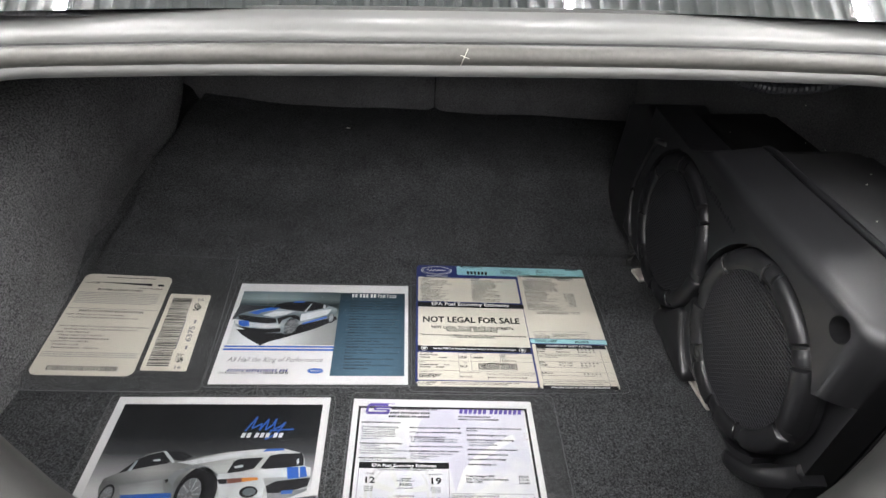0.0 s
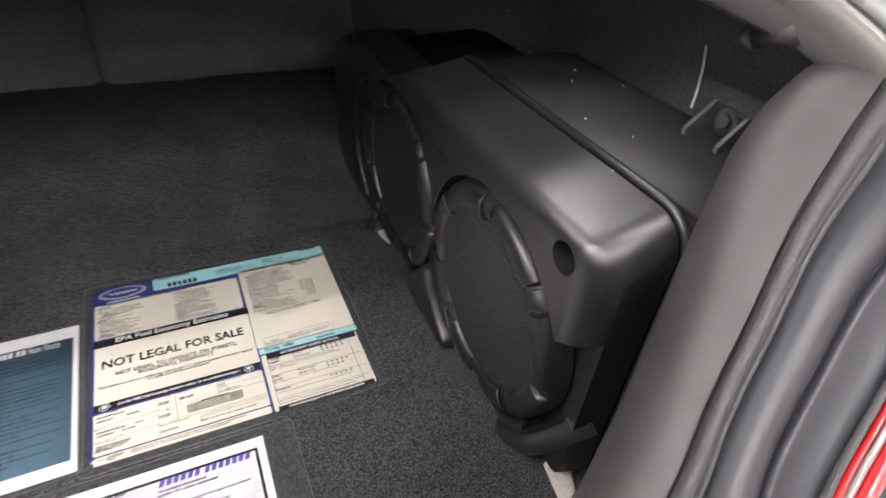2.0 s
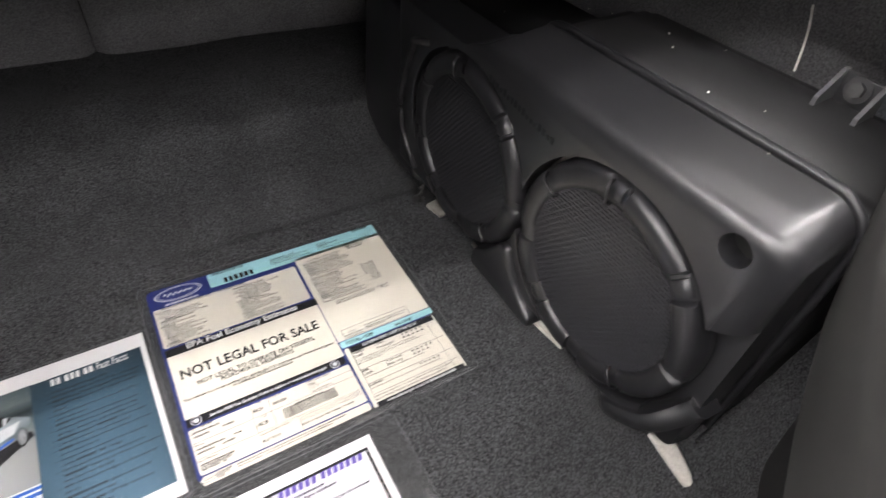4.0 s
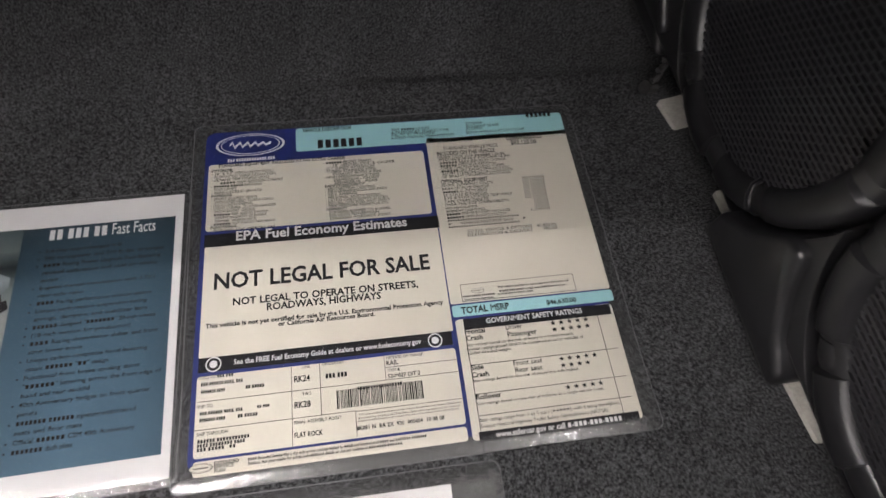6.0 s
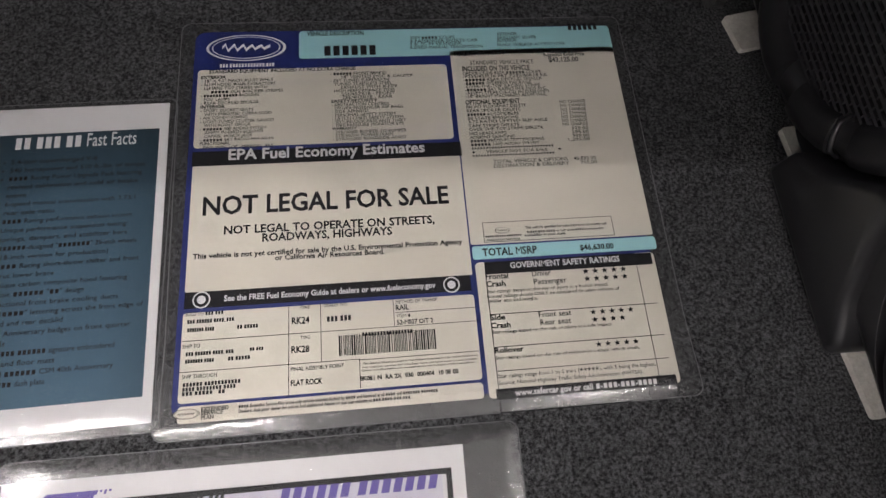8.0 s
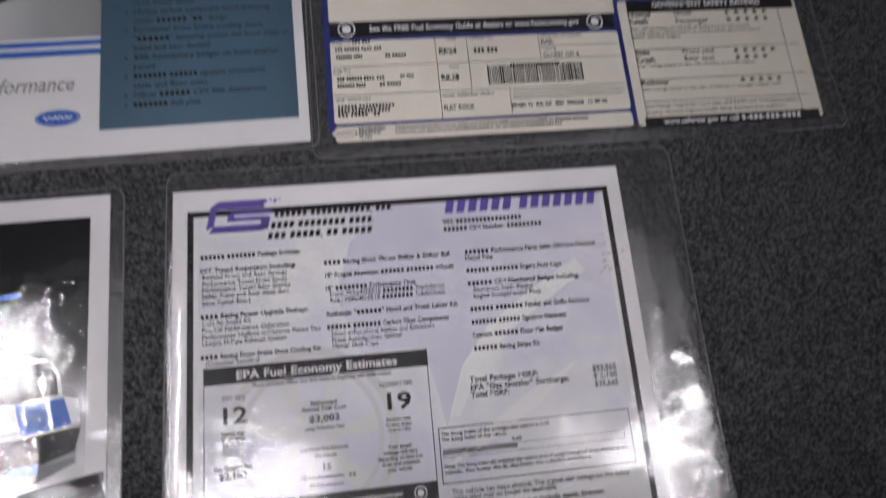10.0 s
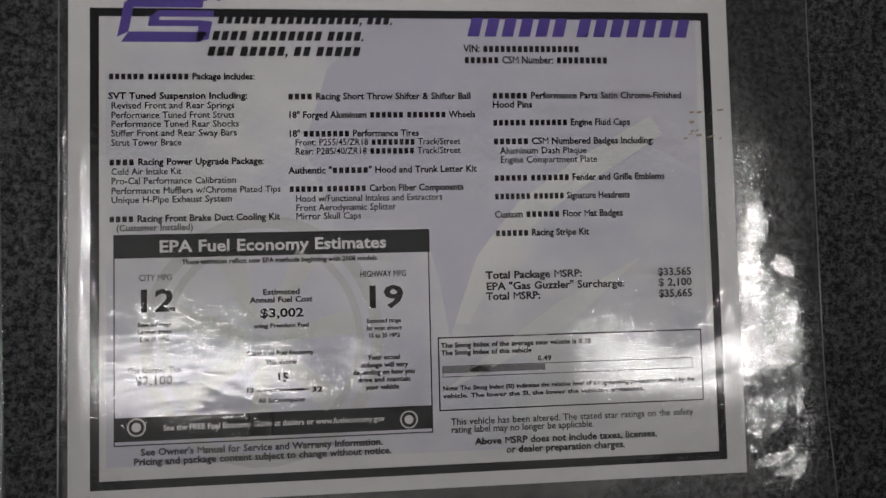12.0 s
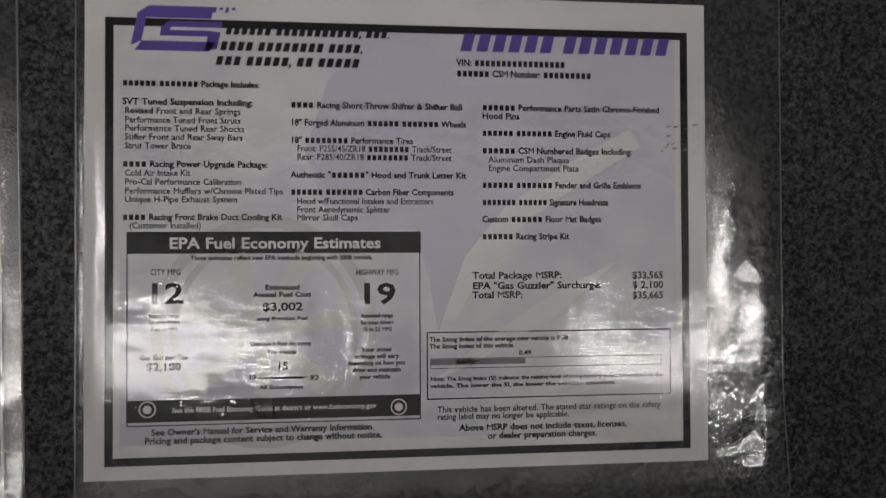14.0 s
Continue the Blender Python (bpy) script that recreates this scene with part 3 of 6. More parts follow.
def arc_line(y0, z0, a0, a1, steps, shape):
    """Points along an arc round a ring; shape gives (into the box, radius) for 0 to 1 along it."""
    out = []
    for k in range(steps + 1):
        a = math.radians(a0 + (a1 - a0) * k / steps)
        x, r = shape(k / steps)
        out.append(Vector((x, y0 + r * math.cos(a), z0 + r * math.sin(a))))
    return out


# outer hoop round the far ring, with a short bar at its head
hoop = arc_line(*RINGS[1], -42, 31, 18, lambda u: (-0.003, 0.166 + 0.014 * math.sin(math.pi * min(u * 1.3, 1.0))))
shell("hoop", *tube(hoop + [Vector((-0.002, 0.972, 0.268)), Vector((0.002, 0.935, 0.280))], 0.0055, 10), satin_plastic, speaker, "black guard hoop", True)
# raised seam, rear body, feet
seam_path = [Vector((0.074, 0.825, 0.300)), Vector((0.0745, 0.795, 0.340))] + [Vector((0.083 - 0.02 * (y - 0.4), y, 0.3690 - 0.027 * (y - 0.405))) for y in (0.772, 0.7, 0.6, 0.455)] + [Vector((0.083, 0.424, 0.363)), Vector((0.083, 0.405, 0.344)), Vector((0.083, 0.402, 0.31)), Vector((0.083, 0.402, 0.04))]
shell("seam_bead", *tube(smooth_path(seam_path, 5), 0.0048, 10), satin_plastic, speaker, "moulded bead along the seam", True)
bm = bmesh.new()
rear = []
for y, drop in ((0.404, 0.0), (0.785, 0.013), (0.835, 0.055), (1.03, 0.065)):
    for x, z in ((0.090, 0.012), (0.090, 0.364 - drop), (0.235, 0.366 - drop), (0.29, 0.33 - drop), (0.29, 0.012)):
        rear.append(bm.verts.new((x - 0.012 * (drop > 0), y, z)))
bm.faces.new(rear[:5])
bm.faces.new(rear[15:][::-1])
for k in range(0, 15, 5):
    for i in range(5):
        bm.faces.new((rear[k + i], rear[k + i + 5], rear[k + (i + 1) % 5 + 5], rear[k + (i + 1) % 5]))
bmesh.ops.recalc_face_normals(bm, faces=bm.faces)
bmesh.ops.bevel(bm, geom=list(bm.edges), offset=0.012, segments=4, affect="EDGES")
part("rear_shell", bm, matt_plastic, speaker, "black rear shell", True)
# bumper bar under the near ring, turning in at the corner
def bumper_bar():
    section = [(0.024, 0.1490), (0.002, 0.1500), (-0.005, 0.1525), (-0.0075, 0.1570), (-0.0078, 0.1650), (-0.0060, 0.1715), (-0.001, 0.1755), (0.024, 0.1765)]
    bm = bmesh.new()
    rows = []
    y0, z0 = RINGS[0]
    for k in range(17):
        u = k / 16
        a = math.radians(249 - 50 * u)
        thin = 0.35 + 0.65 * ease(u / 0.16)
        inward = 0.030 * ease((u - 0.55) / 0.45) ** 1.4
        rows.append([bm.verts.new((0.024 + (x - 0.024) * thin + inward, y0 + (0.163 + (r - 0.163) * thin) * math.cos(a), z0 + (0.163 + (r - 0.163) * thin) * math.sin(a))) for x, r in section])
    for p, q in zip(rows, rows[1:]):
        for i in range(len(section) - 1):
            bm.faces.new((p[i], p[i + 1], q[i + 1], q[i]))
    bm.faces.new(rows[0])
    bm.faces.new(rows[-1][::-1])
    return bm


soften(part("bumper", bumper_bar(), plastic, speaker), 0.6)


def prism(line, x0, x1, bevel):
    """An outline (along the box, up) drawn into the box from x0 to x1, with rounded edges."""
    bm = bmesh.new()
    ends = [[bm.verts.new((x, y, z)) for y, z in line] for x in (x0, x1)]
    bm.faces.new(ends[0])
    bm.faces.new(ends[1][::-1])
    n = len(line)
    for i in range(n):
        bm.faces.new((ends[0][i], ends[1][i], ends[1][(i + 1) % n], ends[0][(i + 1) % n]))
    bmesh.ops.recalc_face_normals(bm, faces=bm.faces)
    bmesh.ops.bevel(bm, geom=[e for e in bm.edges if e.calc_face_angle(0.0) > 0.3], offset=bevel, segments=3, affect="EDGES", profile=0.5)
    return bm


soften(part("long_foot", prism([(0.770, 0.010), (0.768, 0.040), (0.738, 0.062), (0.712, 0.100), (0.696, 0.104), (0.682, 0.075), (0.655, 0.043), (0.628, 0.026), (0.626, 0.010)], -0.010, 0.05, 0.006), plastic, speaker))
soften(part("far_foot", prism([(0.965, 0.012), (0.985, 0.040), (1.006, 0.10), (1.012, 0.18), (0.985, 0.255), (0.960, 0.285), (1.06, 0.30), (1.15, 0.26), (1.17, 0.10), (1.16, 0.012)], 0.002, 0.12, 0.010), plastic, speaker))


def fin(y0, y1, bm):
    """A thin upright rib of the bracket, from the top of the box up to its back."""
    ends = [[bm.verts.new((x, y + side, z)) for x, y, z in ((0.189, y0, 0.360), (0.189, y0, 0.369), (0.220, y1, 0.391), (0.227, y1, 0.391), (0.227, y1, 0.360))] for side in (-0.0022, 0.0022)]
    bm.faces.new(ends[0])
    bm.faces.new(ends[1][::-1])
    for i in range(5):
        bm.faces.new((ends[0][i], ends[1][i], ends[1][(i + 1) % 5], ends[0][(i + 1) % 5]))
    return bm


bracket = part("bracket", box(0.2225, 0.227, 0.4962, 0.5318, 0.360, 0.390, 0.001), plastic, speaker, "ribbed mounting bracket")
part("rib", fin(0.491, 0.494, bmesh.new()), rib_plastic, bracket)
part("rib", fin(0.532, 0.534, bmesh.new()), rib_plastic, bracket)
axis = Vector((-0.97, 0.0, 0.24))
seat = Vector((0.2226, 0.514, 0.378))
bolt = part("bolt", rod(seat, seat + axis * 0.009, 0.0075, 6), rubber, bracket, "dark hexagon bolt")
part("washer", rod(seat, seat + axis * 0.003, 0.0125, 24), matt_plastic, bolt)

# small raised bars in place of the maker's script on the front face
pick = random.Random(12)
for k in range(17):
    y = 0.79 - 0.12 * k / 16
    z = 0.297 - 0.011 * k / 16
    tall = pick.choice((0.005, 0.005, 0.0075, 0.0085))
    part("embossed_bar", box(-0.0008, 0.001, y - 0.0024, y + 0.0018, z, z + tall), satin_plastic, speaker)

# stop pin under the lip of the opening
part("stop_pin", rod((0.520, 0.446, 0.498), (0.552, 0.502, 0.474), 0.0085, 20), jamb_paint, car, "silver stop pin", True)
part("rubber_bush", rod((0.549, 0.497, 0.4765), (0.558, 0.512, 0.470), 0.0105, 20), rubber, car, "black rubber bush", True)


# ---- the laminated sheets on the floor ----
def rounded_outline(w, h, r, steps=4):
    pts = []
    for cx, cy, a0 in ((w - r, h - r, 0), (r, h - r, 90), (r, r, 180), (w - r, r, 270)):
        for k in range(steps + 1):
            a = math.radians(a0 + 90 * k / steps)
            pts.append((cx + r * math.cos(a), cy + r * math.sin(a)))
    return pts


def slab(name, outline, z0, z1, mat, parent, label=""):
    n = len(outline)
    verts = [(x, y, z0) for x, y in outline] + [(x, y, z1) for x, y in outline]
    faces = [tuple(range(n))[::-1], tuple(range(n, 2 * n))] + [(i, (i + 1) % n, (i + 1) % n + n, i + n) for i in range(n)]
    return shell(name, verts, faces, mat, parent, label)


def laminate(parent, x0, y0, w, h, z, curl=0.004, seed=1.0, round_by=0.007, bubbles=()):
    """The clear pouch: a slightly wavy film with rounded corners, whose rim lies lower than its middle."""
    def height(x, y):
        s, t = (x - x0) / w, (y - y0) / h
        rim = min(s * w, (1 - s) * w, t * h, (1 - t) * h)
        return z - 0.0012 * (1 - ease(rim / 0.008)) + (0.0006 * wave(x, y, 0.05, seed) + 0.0006) * ease(rim / 0.012) + curl * ease(1 - math.hypot((1 - s) * w, t * h) / 0.06) + sum(0.0012 * ease(1 - math.hypot(x - a, y - b) / r) for a, b, r in bubbles)

    def where(s, t):
        x, y = x0 + w * s, y0 + h * t
        cx, cy = min(max(x, x0 + round_by), x0 + w - round_by), min(max(y, y0 + round_by), y0 + h - round_by)
        far = math.hypot(x - cx, y - cy)
        if far > round_by:
            x, y = cx + (x - cx) * round_by / far, cy + (y - cy) * round_by / far
        return (x, y, height(x, y))
    vv, ff = sheet_grid(90, 76, where)
    shell("laminate", vv, ff, film, parent, "clear wavy laminating film", True)
    shell("laminate_back", [(x, y, 0.0009 + 0.4 * min(max(zz - z, -0.0012), 0.0004)) for x, y, zz in vv], ff, film_back, parent, "silvery sealed back film", True)
    line = []
    for a, b in rounded_outline(w, h, round_by, 5):
        line.append((x0 + a, y0 + b))
    dense = []
    for (a, b), (c, d) in zip(line, line[1:] + line[:1]):
        n = max(1, int(math.hypot(c - a, d - b) / 0.012))
        dense += [(a + (c - a) * k / n, b + (d - b) * k / n) for k in range(n)]
    n = len(dense)
    mx, my = x0 + w / 2, y0 + h / 2
    verts_ = []
    for a, b in dense:
        inward = 0.0007 / max(math.hypot(mx - a, my - b), 0.01)
        verts_ += [(a, b, height(a, b) - 0.0003), (a, b, height(a, b) + 0.0003), (a + (mx - a) * inward, b + (my - b) * inward, height(a, b) + 0.0003)]
    faces_ = [(3 * k + i, 3 * ((k + 1) % n) + i, 3 * ((k + 1) % n) + i + 1, 3 * k + i + 1) for k in range(n) for i in (0, 1)]
    # thin strip along the film's edge, its glint put into the colour
    shell("glint_rim", verts_, faces_, glint_rim, parent, "sealed pouch rim, coloured pale for its edge glint")


def sheet(name, label, category, x, y, turn, w, h, mat, rim, radius=0.0005, bubbles=()):
    ob = thing(name, label, category, pose(x, y, 0.0, 0, 0, turn), "laminated papers")
    slab("paper", rounded_outline(w, h, radius), 0.0012, 0.0016, mat, ob, "")
    laminate(ob, -rim[0], -rim[1], w + rim[0] + rim[2], h + rim[1] + rim[3], 0.0024, seed=x * 9 + 2, bubbles=bubbles)
    return ob


price = sheet("window_price_sticker", "cream window price sticker laminated in clear film", "price sticker", -0.066, 0.619, 0.2, 0.331, 0.293, navy_ink, (0.011, 0.013, 0.015, 0.009), 0.008)
spec = sheet("specification_sheet", "white specification sheet with violet heading in film", "printed sheet", -0.1594, 0.3800, 0.0, 0.2740, 0.2100, white_paper, (0.004, 0.020, 0.037, 0.012), bubbles=((0.283, 0.118, 0.007), (0.292, 0.092, 0.008), (0.299, 0.088, 0.005), (0.281, 0.062, 0.009), (0.296, 0.045, 0.012), (0.287, 0.020, 0.010)))
facts = sheet("fact_card", "car photo card with blue fact column in film", "printed sheet", -0.3865, 0.612, 1.2, 0.309, 0.230, white_paper, (0.008, 0.006, 0.006, 0.004))
poster = sheet("car_photo_sheet", "glossy photo sheet of a silver car in film", "printed sheet", -0.501, 0.341, 1.0, 0.3105, 0.245, white_paper, (0.012, 0.008, 0.008, 0.004))
labels = thing("label_pouch", "two cream vehicle labels laminated in one pouch", "label pouch", pose(-0.654, 0.578, 0.0225, 0, 5.0, 4.0), "laminated papers")
laminate(labels, 0.0, 0.0, 0.262, 0.318, 0.0024, seed=4.2)


# ---- print on the sheets ----
car_shade = grain(material("printed_grey", (0.2, 0.21, 0.22), 0.5, spec=0.15), (0.14, 0.15, 0.16), (0.27, 0.28, 0.29), 22, (0.3, 0.7))
car_pale = grain(material("printed_highlight", (0.54, 0.57, 0.58), 0.5, spec=0.15), (0.42, 0.45, 0.47), (0.68, 0.7, 0.71), 20, (0.3, 0.7))
car_dark = grain(material("printed_charcoal", (0.04, 0.045, 0.05), 0.5, spec=0.15), (0.02, 0.024, 0.028), (0.075, 0.08, 0.09), 12, (0.3, 0.7))
brick_ink = material("brick_red_ink", (0.18, 0.05, 0.03), 0.5)
lavender = grain(material("pale_lavender_print", (0.66, 0.65, 0.70), 0.7, spec=0.1), (0.595, 0.59, 0.665), (0.72, 0.72, 0.71), 7, (0.42, 0.58))
pale_grey = grain(material("pale_grey_print", (0.65, 0.65, 0.63), 0.7, spec=0.1), (0.61, 0.615, 0.605), (0.68, 0.68, 0.65), 14, (0.3, 0.7))
pale_violet = grain(material("pale_violet_print", (0.60, 0.59, 0.665), 0.7, spec=0.1), (0.565, 0.555, 0.64), (0.64, 0.63, 0.69), 9, (0.4, 0.6))
pale_white = grain(material("pale_white_print", (0.72, 0.72, 0.71), 0.7, spec=0.1), (0.70, 0.70, 0.69), (0.74, 0.74, 0.73), 14, (0.3, 0.7))
pale_shade = grain(material("pale_shade_print", (0.58, 0.58, 0.58), 0.7, spec=0.1), (0.55, 0.55, 0.55), (0.61, 0.61, 0.61), 14, (0.3, 0.7))
brown_wear = material("brown_worn_spot", (0.36, 0.25, 0.15), 0.6)
amber_ink = material("amber_ink", (0.65, 0.22, 0.02), 0.5)


def fade(name, stops, y0, y1, across=(), x0=0.0, x1=0.3):
    """A printed picture that runs from colour to colour up the page, from y0 to y1 metres, and in tone across it."""
    m = material(name, (0.5, 0.5, 0.5), 0.6, spec=0.1)
    place = node(m, "ShaderNodeTexCoord")
    split = node(m, "ShaderNodeSeparateXYZ")
    reach = node(m, "ShaderNodeMapRange")
    reach.inputs["From Min"].default_value, reach.inputs["From Max"].default_value = y0, y1
    ramp = node(m, "ShaderNodeValToRGB")
    while len(ramp.color_ramp.elements) < len(stops):
        ramp.color_ramp.elements.new(0.5)
    for e, (at, c) in zip(ramp.color_ramp.elements, stops):
        e.position, e.color = at, (*c, 1)
    wire(m, place, "Object", split, 0)
    wire(m, split, "Y", reach, "Value")
    wire(m, reach, "Result", ramp, "Fac")
    if not across:
        wire(m, ramp, "Color", m.node_tree.nodes["Principled BSDF"], "Base Color")
        return m
    span = node(m, "ShaderNodeMapRange")
    span.inputs["From Min"].default_value, span.inputs["From Max"].default_value = x0, x1
    wire(m, split, "X", span, "Value")
    tone = node(m, "ShaderNodeValToRGB")
    while len(tone.color_ramp.elements) < len(across):
        tone.color_ramp.elements.new(0.5)
    for e, (at, c) in zip(tone.color_ramp.elements, across):
        e.position, e.color = at, (c, c, c, 1)
    wire(m, span, "Result", tone, "Fac")
    both = node(m, "ShaderNodeMix")
    both.data_type, both.blend_type = "RGBA", "MULTIPLY"
    both.inputs[0].default_value = 1.0
    m.node_tree.links.new(ramp.outputs[0], both.inputs[6])
    m.node_tree.links.new(tone.outputs[0], both.inputs[7])
    m.node_tree.links.new(both.outputs[2], m.node_tree.nodes["Principled BSDF"].inputs["Base Color"])
    return m


photo_grey = fade("photo_background", ((0.0, (0.74, 0.76, 0.76)), (0.38, (0.7, 0.73, 0.73)), (0.56, (0.36, 0.45, 0.46)), (0.72, (0.05, 0.075, 0.085)), (0.84, (0.30, 0.38, 0.39)), (1.0, (0.16, 0.23, 0.25))), 0.085, 0.21, ((0.0, 0.75), (0.25, 1.0), (0.55, 0.85), (0.8, 0.45), (1.0, 0.35)), 0.008, 0.185)
fact_blue = fade("slate_blue_print", ((0.0, (0.085, 0.155, 0.215)), (0.3, (0.072, 0.138, 0.195)), (0.7, (0.048, 0.098, 0.14)), (1.0, (0.026, 0.052, 0.072))), 0.016, 0.209, ((0.0, 0.75), (0.45, 1.0), (0.8, 0.9), (1.0, 0.7)), 0.184, 0.303)
poster_photo = fade("poster_background", ((0.0, (0.75, 0.75, 0.74)), (0.40, (0.62, 0.62, 0.63)), (0.50, (0.34, 0.34, 0.35)), (0.64, (0.05, 0.052, 0.056)), (0.76, (0.010, 0.011, 0.013)), (1.0, (0.006, 0.0065, 0.008))), 0.012, 0.232, ((0.0, 1.0), (0.35, 0.75), (0.7, 0.8), (1.0, 1.0)), 0.012, 0.3)

car_paint = fade("printed_car_paint", ((0.0, (0.62, 0.63, 0.62)), (0.35, (0.3, 0.31, 0.31)), (0.55, (0.52, 0.53, 0.52)), (0.72, (0.40, 0.41, 0.40)), (0.88, (0.58, 0.59, 0.58)), (1.0, (0.72, 0.73, 0.72))), 0.08, 0.165, ((0.0, 0.35), (0.2, 0.7), (0.36, 0.42), (0.5, 0.8), (0.62, 1.0), (1.0, 0.9)), 0.03, 0.3)
car_shade2 = fade("printed_flank", ((0.0, (0.5, 0.51, 0.5)), (0.5, (0.28, 0.29, 0.29)), (1.0, (0.38, 0.39, 0.38))), 0.09, 0.125, ((0.0, 0.6), (0.6, 1.0), (1.0, 0.7)), 0.05, 0.115)
car_silver = fade("printed_silver", ((0.0, (0.20, 0.24, 0.26)), (0.3, (0.42, 0.47, 0.49)), (0.55, (0.14, 0.18, 0.20)), (0.75, (0.36, 0.42, 0.44)), (1.0, (0.12, 0.15, 0.17))), 0.103, 0.185, ((0.0, 0.7), (0.4, 1.0), (0.6, 0.7), (0.8, 1.0), (1.0, 0.6)), 0.008, 0.182)
LAYER = {-1: 0.00164, 0: 0.00171, 1: 0.00178, 2: 0.0019, 3: 0.002, 4: 0.0021, 5: 0.0022, 6: 0.0023}
GLYPHS = {}


def read_glyphs(letters):
    """The built-in font's letters as flat meshes one unit high, with how far each one moves the pen."""
    made = []
    for bold in (False, True):
        for text in [c for c in letters] + ["|" + c + "|" for c in letters] + ["||"]:
            data = bpy.data.curves.new("letter", "FONT")
            data.body, data.resolution_u, data.fill_mode = text, 2, "FRONT"
            data.offset = 0.0 if "M" in text else 0.025 if bold else 0.007
            made.append((bold, text, new("letter", data)))
    tree = bpy.context.evaluated_depsgraph_get()
    tree.update()
    widths = {}
    for bold, text, ob in made:
        data = bpy.data.meshes.new_from_object(ob.evaluated_get(tree))
        pts = [(v.co.x, v.co.y) for v in data.vertices]
        if len(text) == 1:
            GLYPHS[bold, text] = (pts, [tuple(p.vertices) for p in data.polygons])
        xs = [p[0] for p in pts] or [0.0]
        widths[bold, text] = max(xs) - min(xs)
        bpy.data.meshes.remove(data)
        curve = ob.data
        bpy.data.objects.remove(ob)
        bpy.data.curves.remove(curve)
    for bold in (False, True):
        for c in letters:
            GLYPHS[bold, c] += (widths[bold, "|" + c + "|"] - widths[bold, "||"],)
        GLYPHS[bold, " "] = ([], [], 0.30)
        GLYPHS[bold, "#"] = ([(0.10, 0), (0.55, 0), (0.55, 0.60), (0.10, 0.60)], [(0, 1, 2, 3)], 0.66)
        ring = [(0.35 + r * math.sin(math.pi * k / 5), 0.36 + r * math.cos(math.pi * k / 5)) for k, r in enumerate([0.4, 0.16] * 5)]
        GLYPHS[bold, "*"] = (ring + [(0.35, 0.36)], [(k, (k + 1) % 10, 10) for k in range(10)], 0.74)


read_glyphs([chr(k) for k in range(33, 127) if chr(k) not in "#*"])
CAP = 0.69
PRINT = {}


def say(sheet_, name, text, x, y, width, height, mat, bold=False, slant=0.0, upward=False):
    """A line of print, in millimetres on the sheet: left end, baseline, width and height of its capitals."""
    pts, faces, pen = [], [], 0.0
    for c in text:
        v0, f0, step = GLYPHS[bold, c]
        k = len(pts)
        pts += [(pen + a, b) for a, b in v0]
        faces += [tuple(i + k for i in f) for f in f0]
        pen += step
    sy = height / CAP
    sx = width / max(pen, 0.01)
    store = PRINT.setdefault((sheet_, name, mat), ([], []))
    k = len(store[0])
    if upward:
        store[0].extend(((x - sy * b) / 1000, (y + sx * a) / 1000, LAYER[4]) for a, b in pts)
    else:
        store[0].extend(((x + sx * a + slant * sy * b) / 1000, (y + sy * b) / 1000, LAYER[4]) for a, b in pts)
    store[1].extend(tuple(i + k for i in f) for f in faces)


def block(sheet_, name, x0, y0, x1, y1, mat, radius=0, level=1):
    if radius:
        line = [(x0 + a, y0 + b) for a, b in rounded_outline(x1 - x0, y1 - y0, radius)]
    else:
        line = [(x0, y0), (x1, y0), (x1, y1), (x0, y1)]
    poly(sheet_, name, line, mat, level)


def poly(sheet_, name, line, mat, level=1):
    store = PRINT.setdefault((sheet_, name, mat), ([], []))
    k = len(store[0])
    store[0].extend((a / 1000, b / 1000, LAYER[level]) for a, b in line)
    store[1].append(tuple(range(k, k + len(line))))


def border(sheet_, name, x0, y0, x1, y1, w, mat, level=1):
    for a in ((x0, y0, x1, y0 + w), (x0, y1 - w, x1, y1), (x0, y0 + w, x0 + w, y1 - w), (x1 - w, y0 + w, x1, y1 - w)):
        block(sheet_, name, *a, mat, 0, level)


def oval(sheet_, x, y, rx, ry, line, fill):
    """An oval mark: rim, field and a wavy stroke in place of its lettering."""
    for name, scale, mat, level in (("oval_rim", 1.0, line, 2), ("oval_field", 0.93, fill, 3)):
        poly(sheet_, name, [(x + rx * scale * math.cos(a * math.pi / 20), y + ry * scale * math.sin(a * math.pi / 20)) for a in range(40)], mat, level)
    poly(sheet_, "oval_line", [(x + rx * 0.86 * math.cos(a * math.pi / 20), y + ry * 0.84 * math.sin(a * math.pi / 20)) for a in range(40)], line, 4)
    poly(sheet_, "oval_middle", [(x + rx * 0.83 * math.cos(a * math.pi / 20), y + ry * 0.79 * math.sin(a * math.pi / 20)) for a in range(40)], fill, 5)
    for k in range(16):
        a, b = -0.6 + 0.075 * k, -0.6 + 0.075 * (k + 1)
        ya, yb = (0.30 * math.sin(2.1 * q) * (1.0 - 0.04 * q) for q in (k, k + 1))
        poly(sheet_, "oval_mark", [(x + rx * a, y + ry * (ya - 0.11)), (x + rx * b, y + ry * (yb - 0.11)), (x + rx * b, y + ry * (yb + 0.11)), (x + rx * a, y + ry * (ya + 0.11))], line, 6)


def seal(sheet_, x, y, r):
    for k, (mat, level, s) in enumerate(((white_ink, 2, 1.0), (ink, 3, 0.84), (white_ink, 4, 0.5))):
        poly(sheet_, ("seal_rim", "seal_field", "seal_mark")[k], [(x + r * s * math.cos(a * math.pi / 12), y + r * s * math.sin(a * math.pi / 12)) for a in range(24)], mat, level)


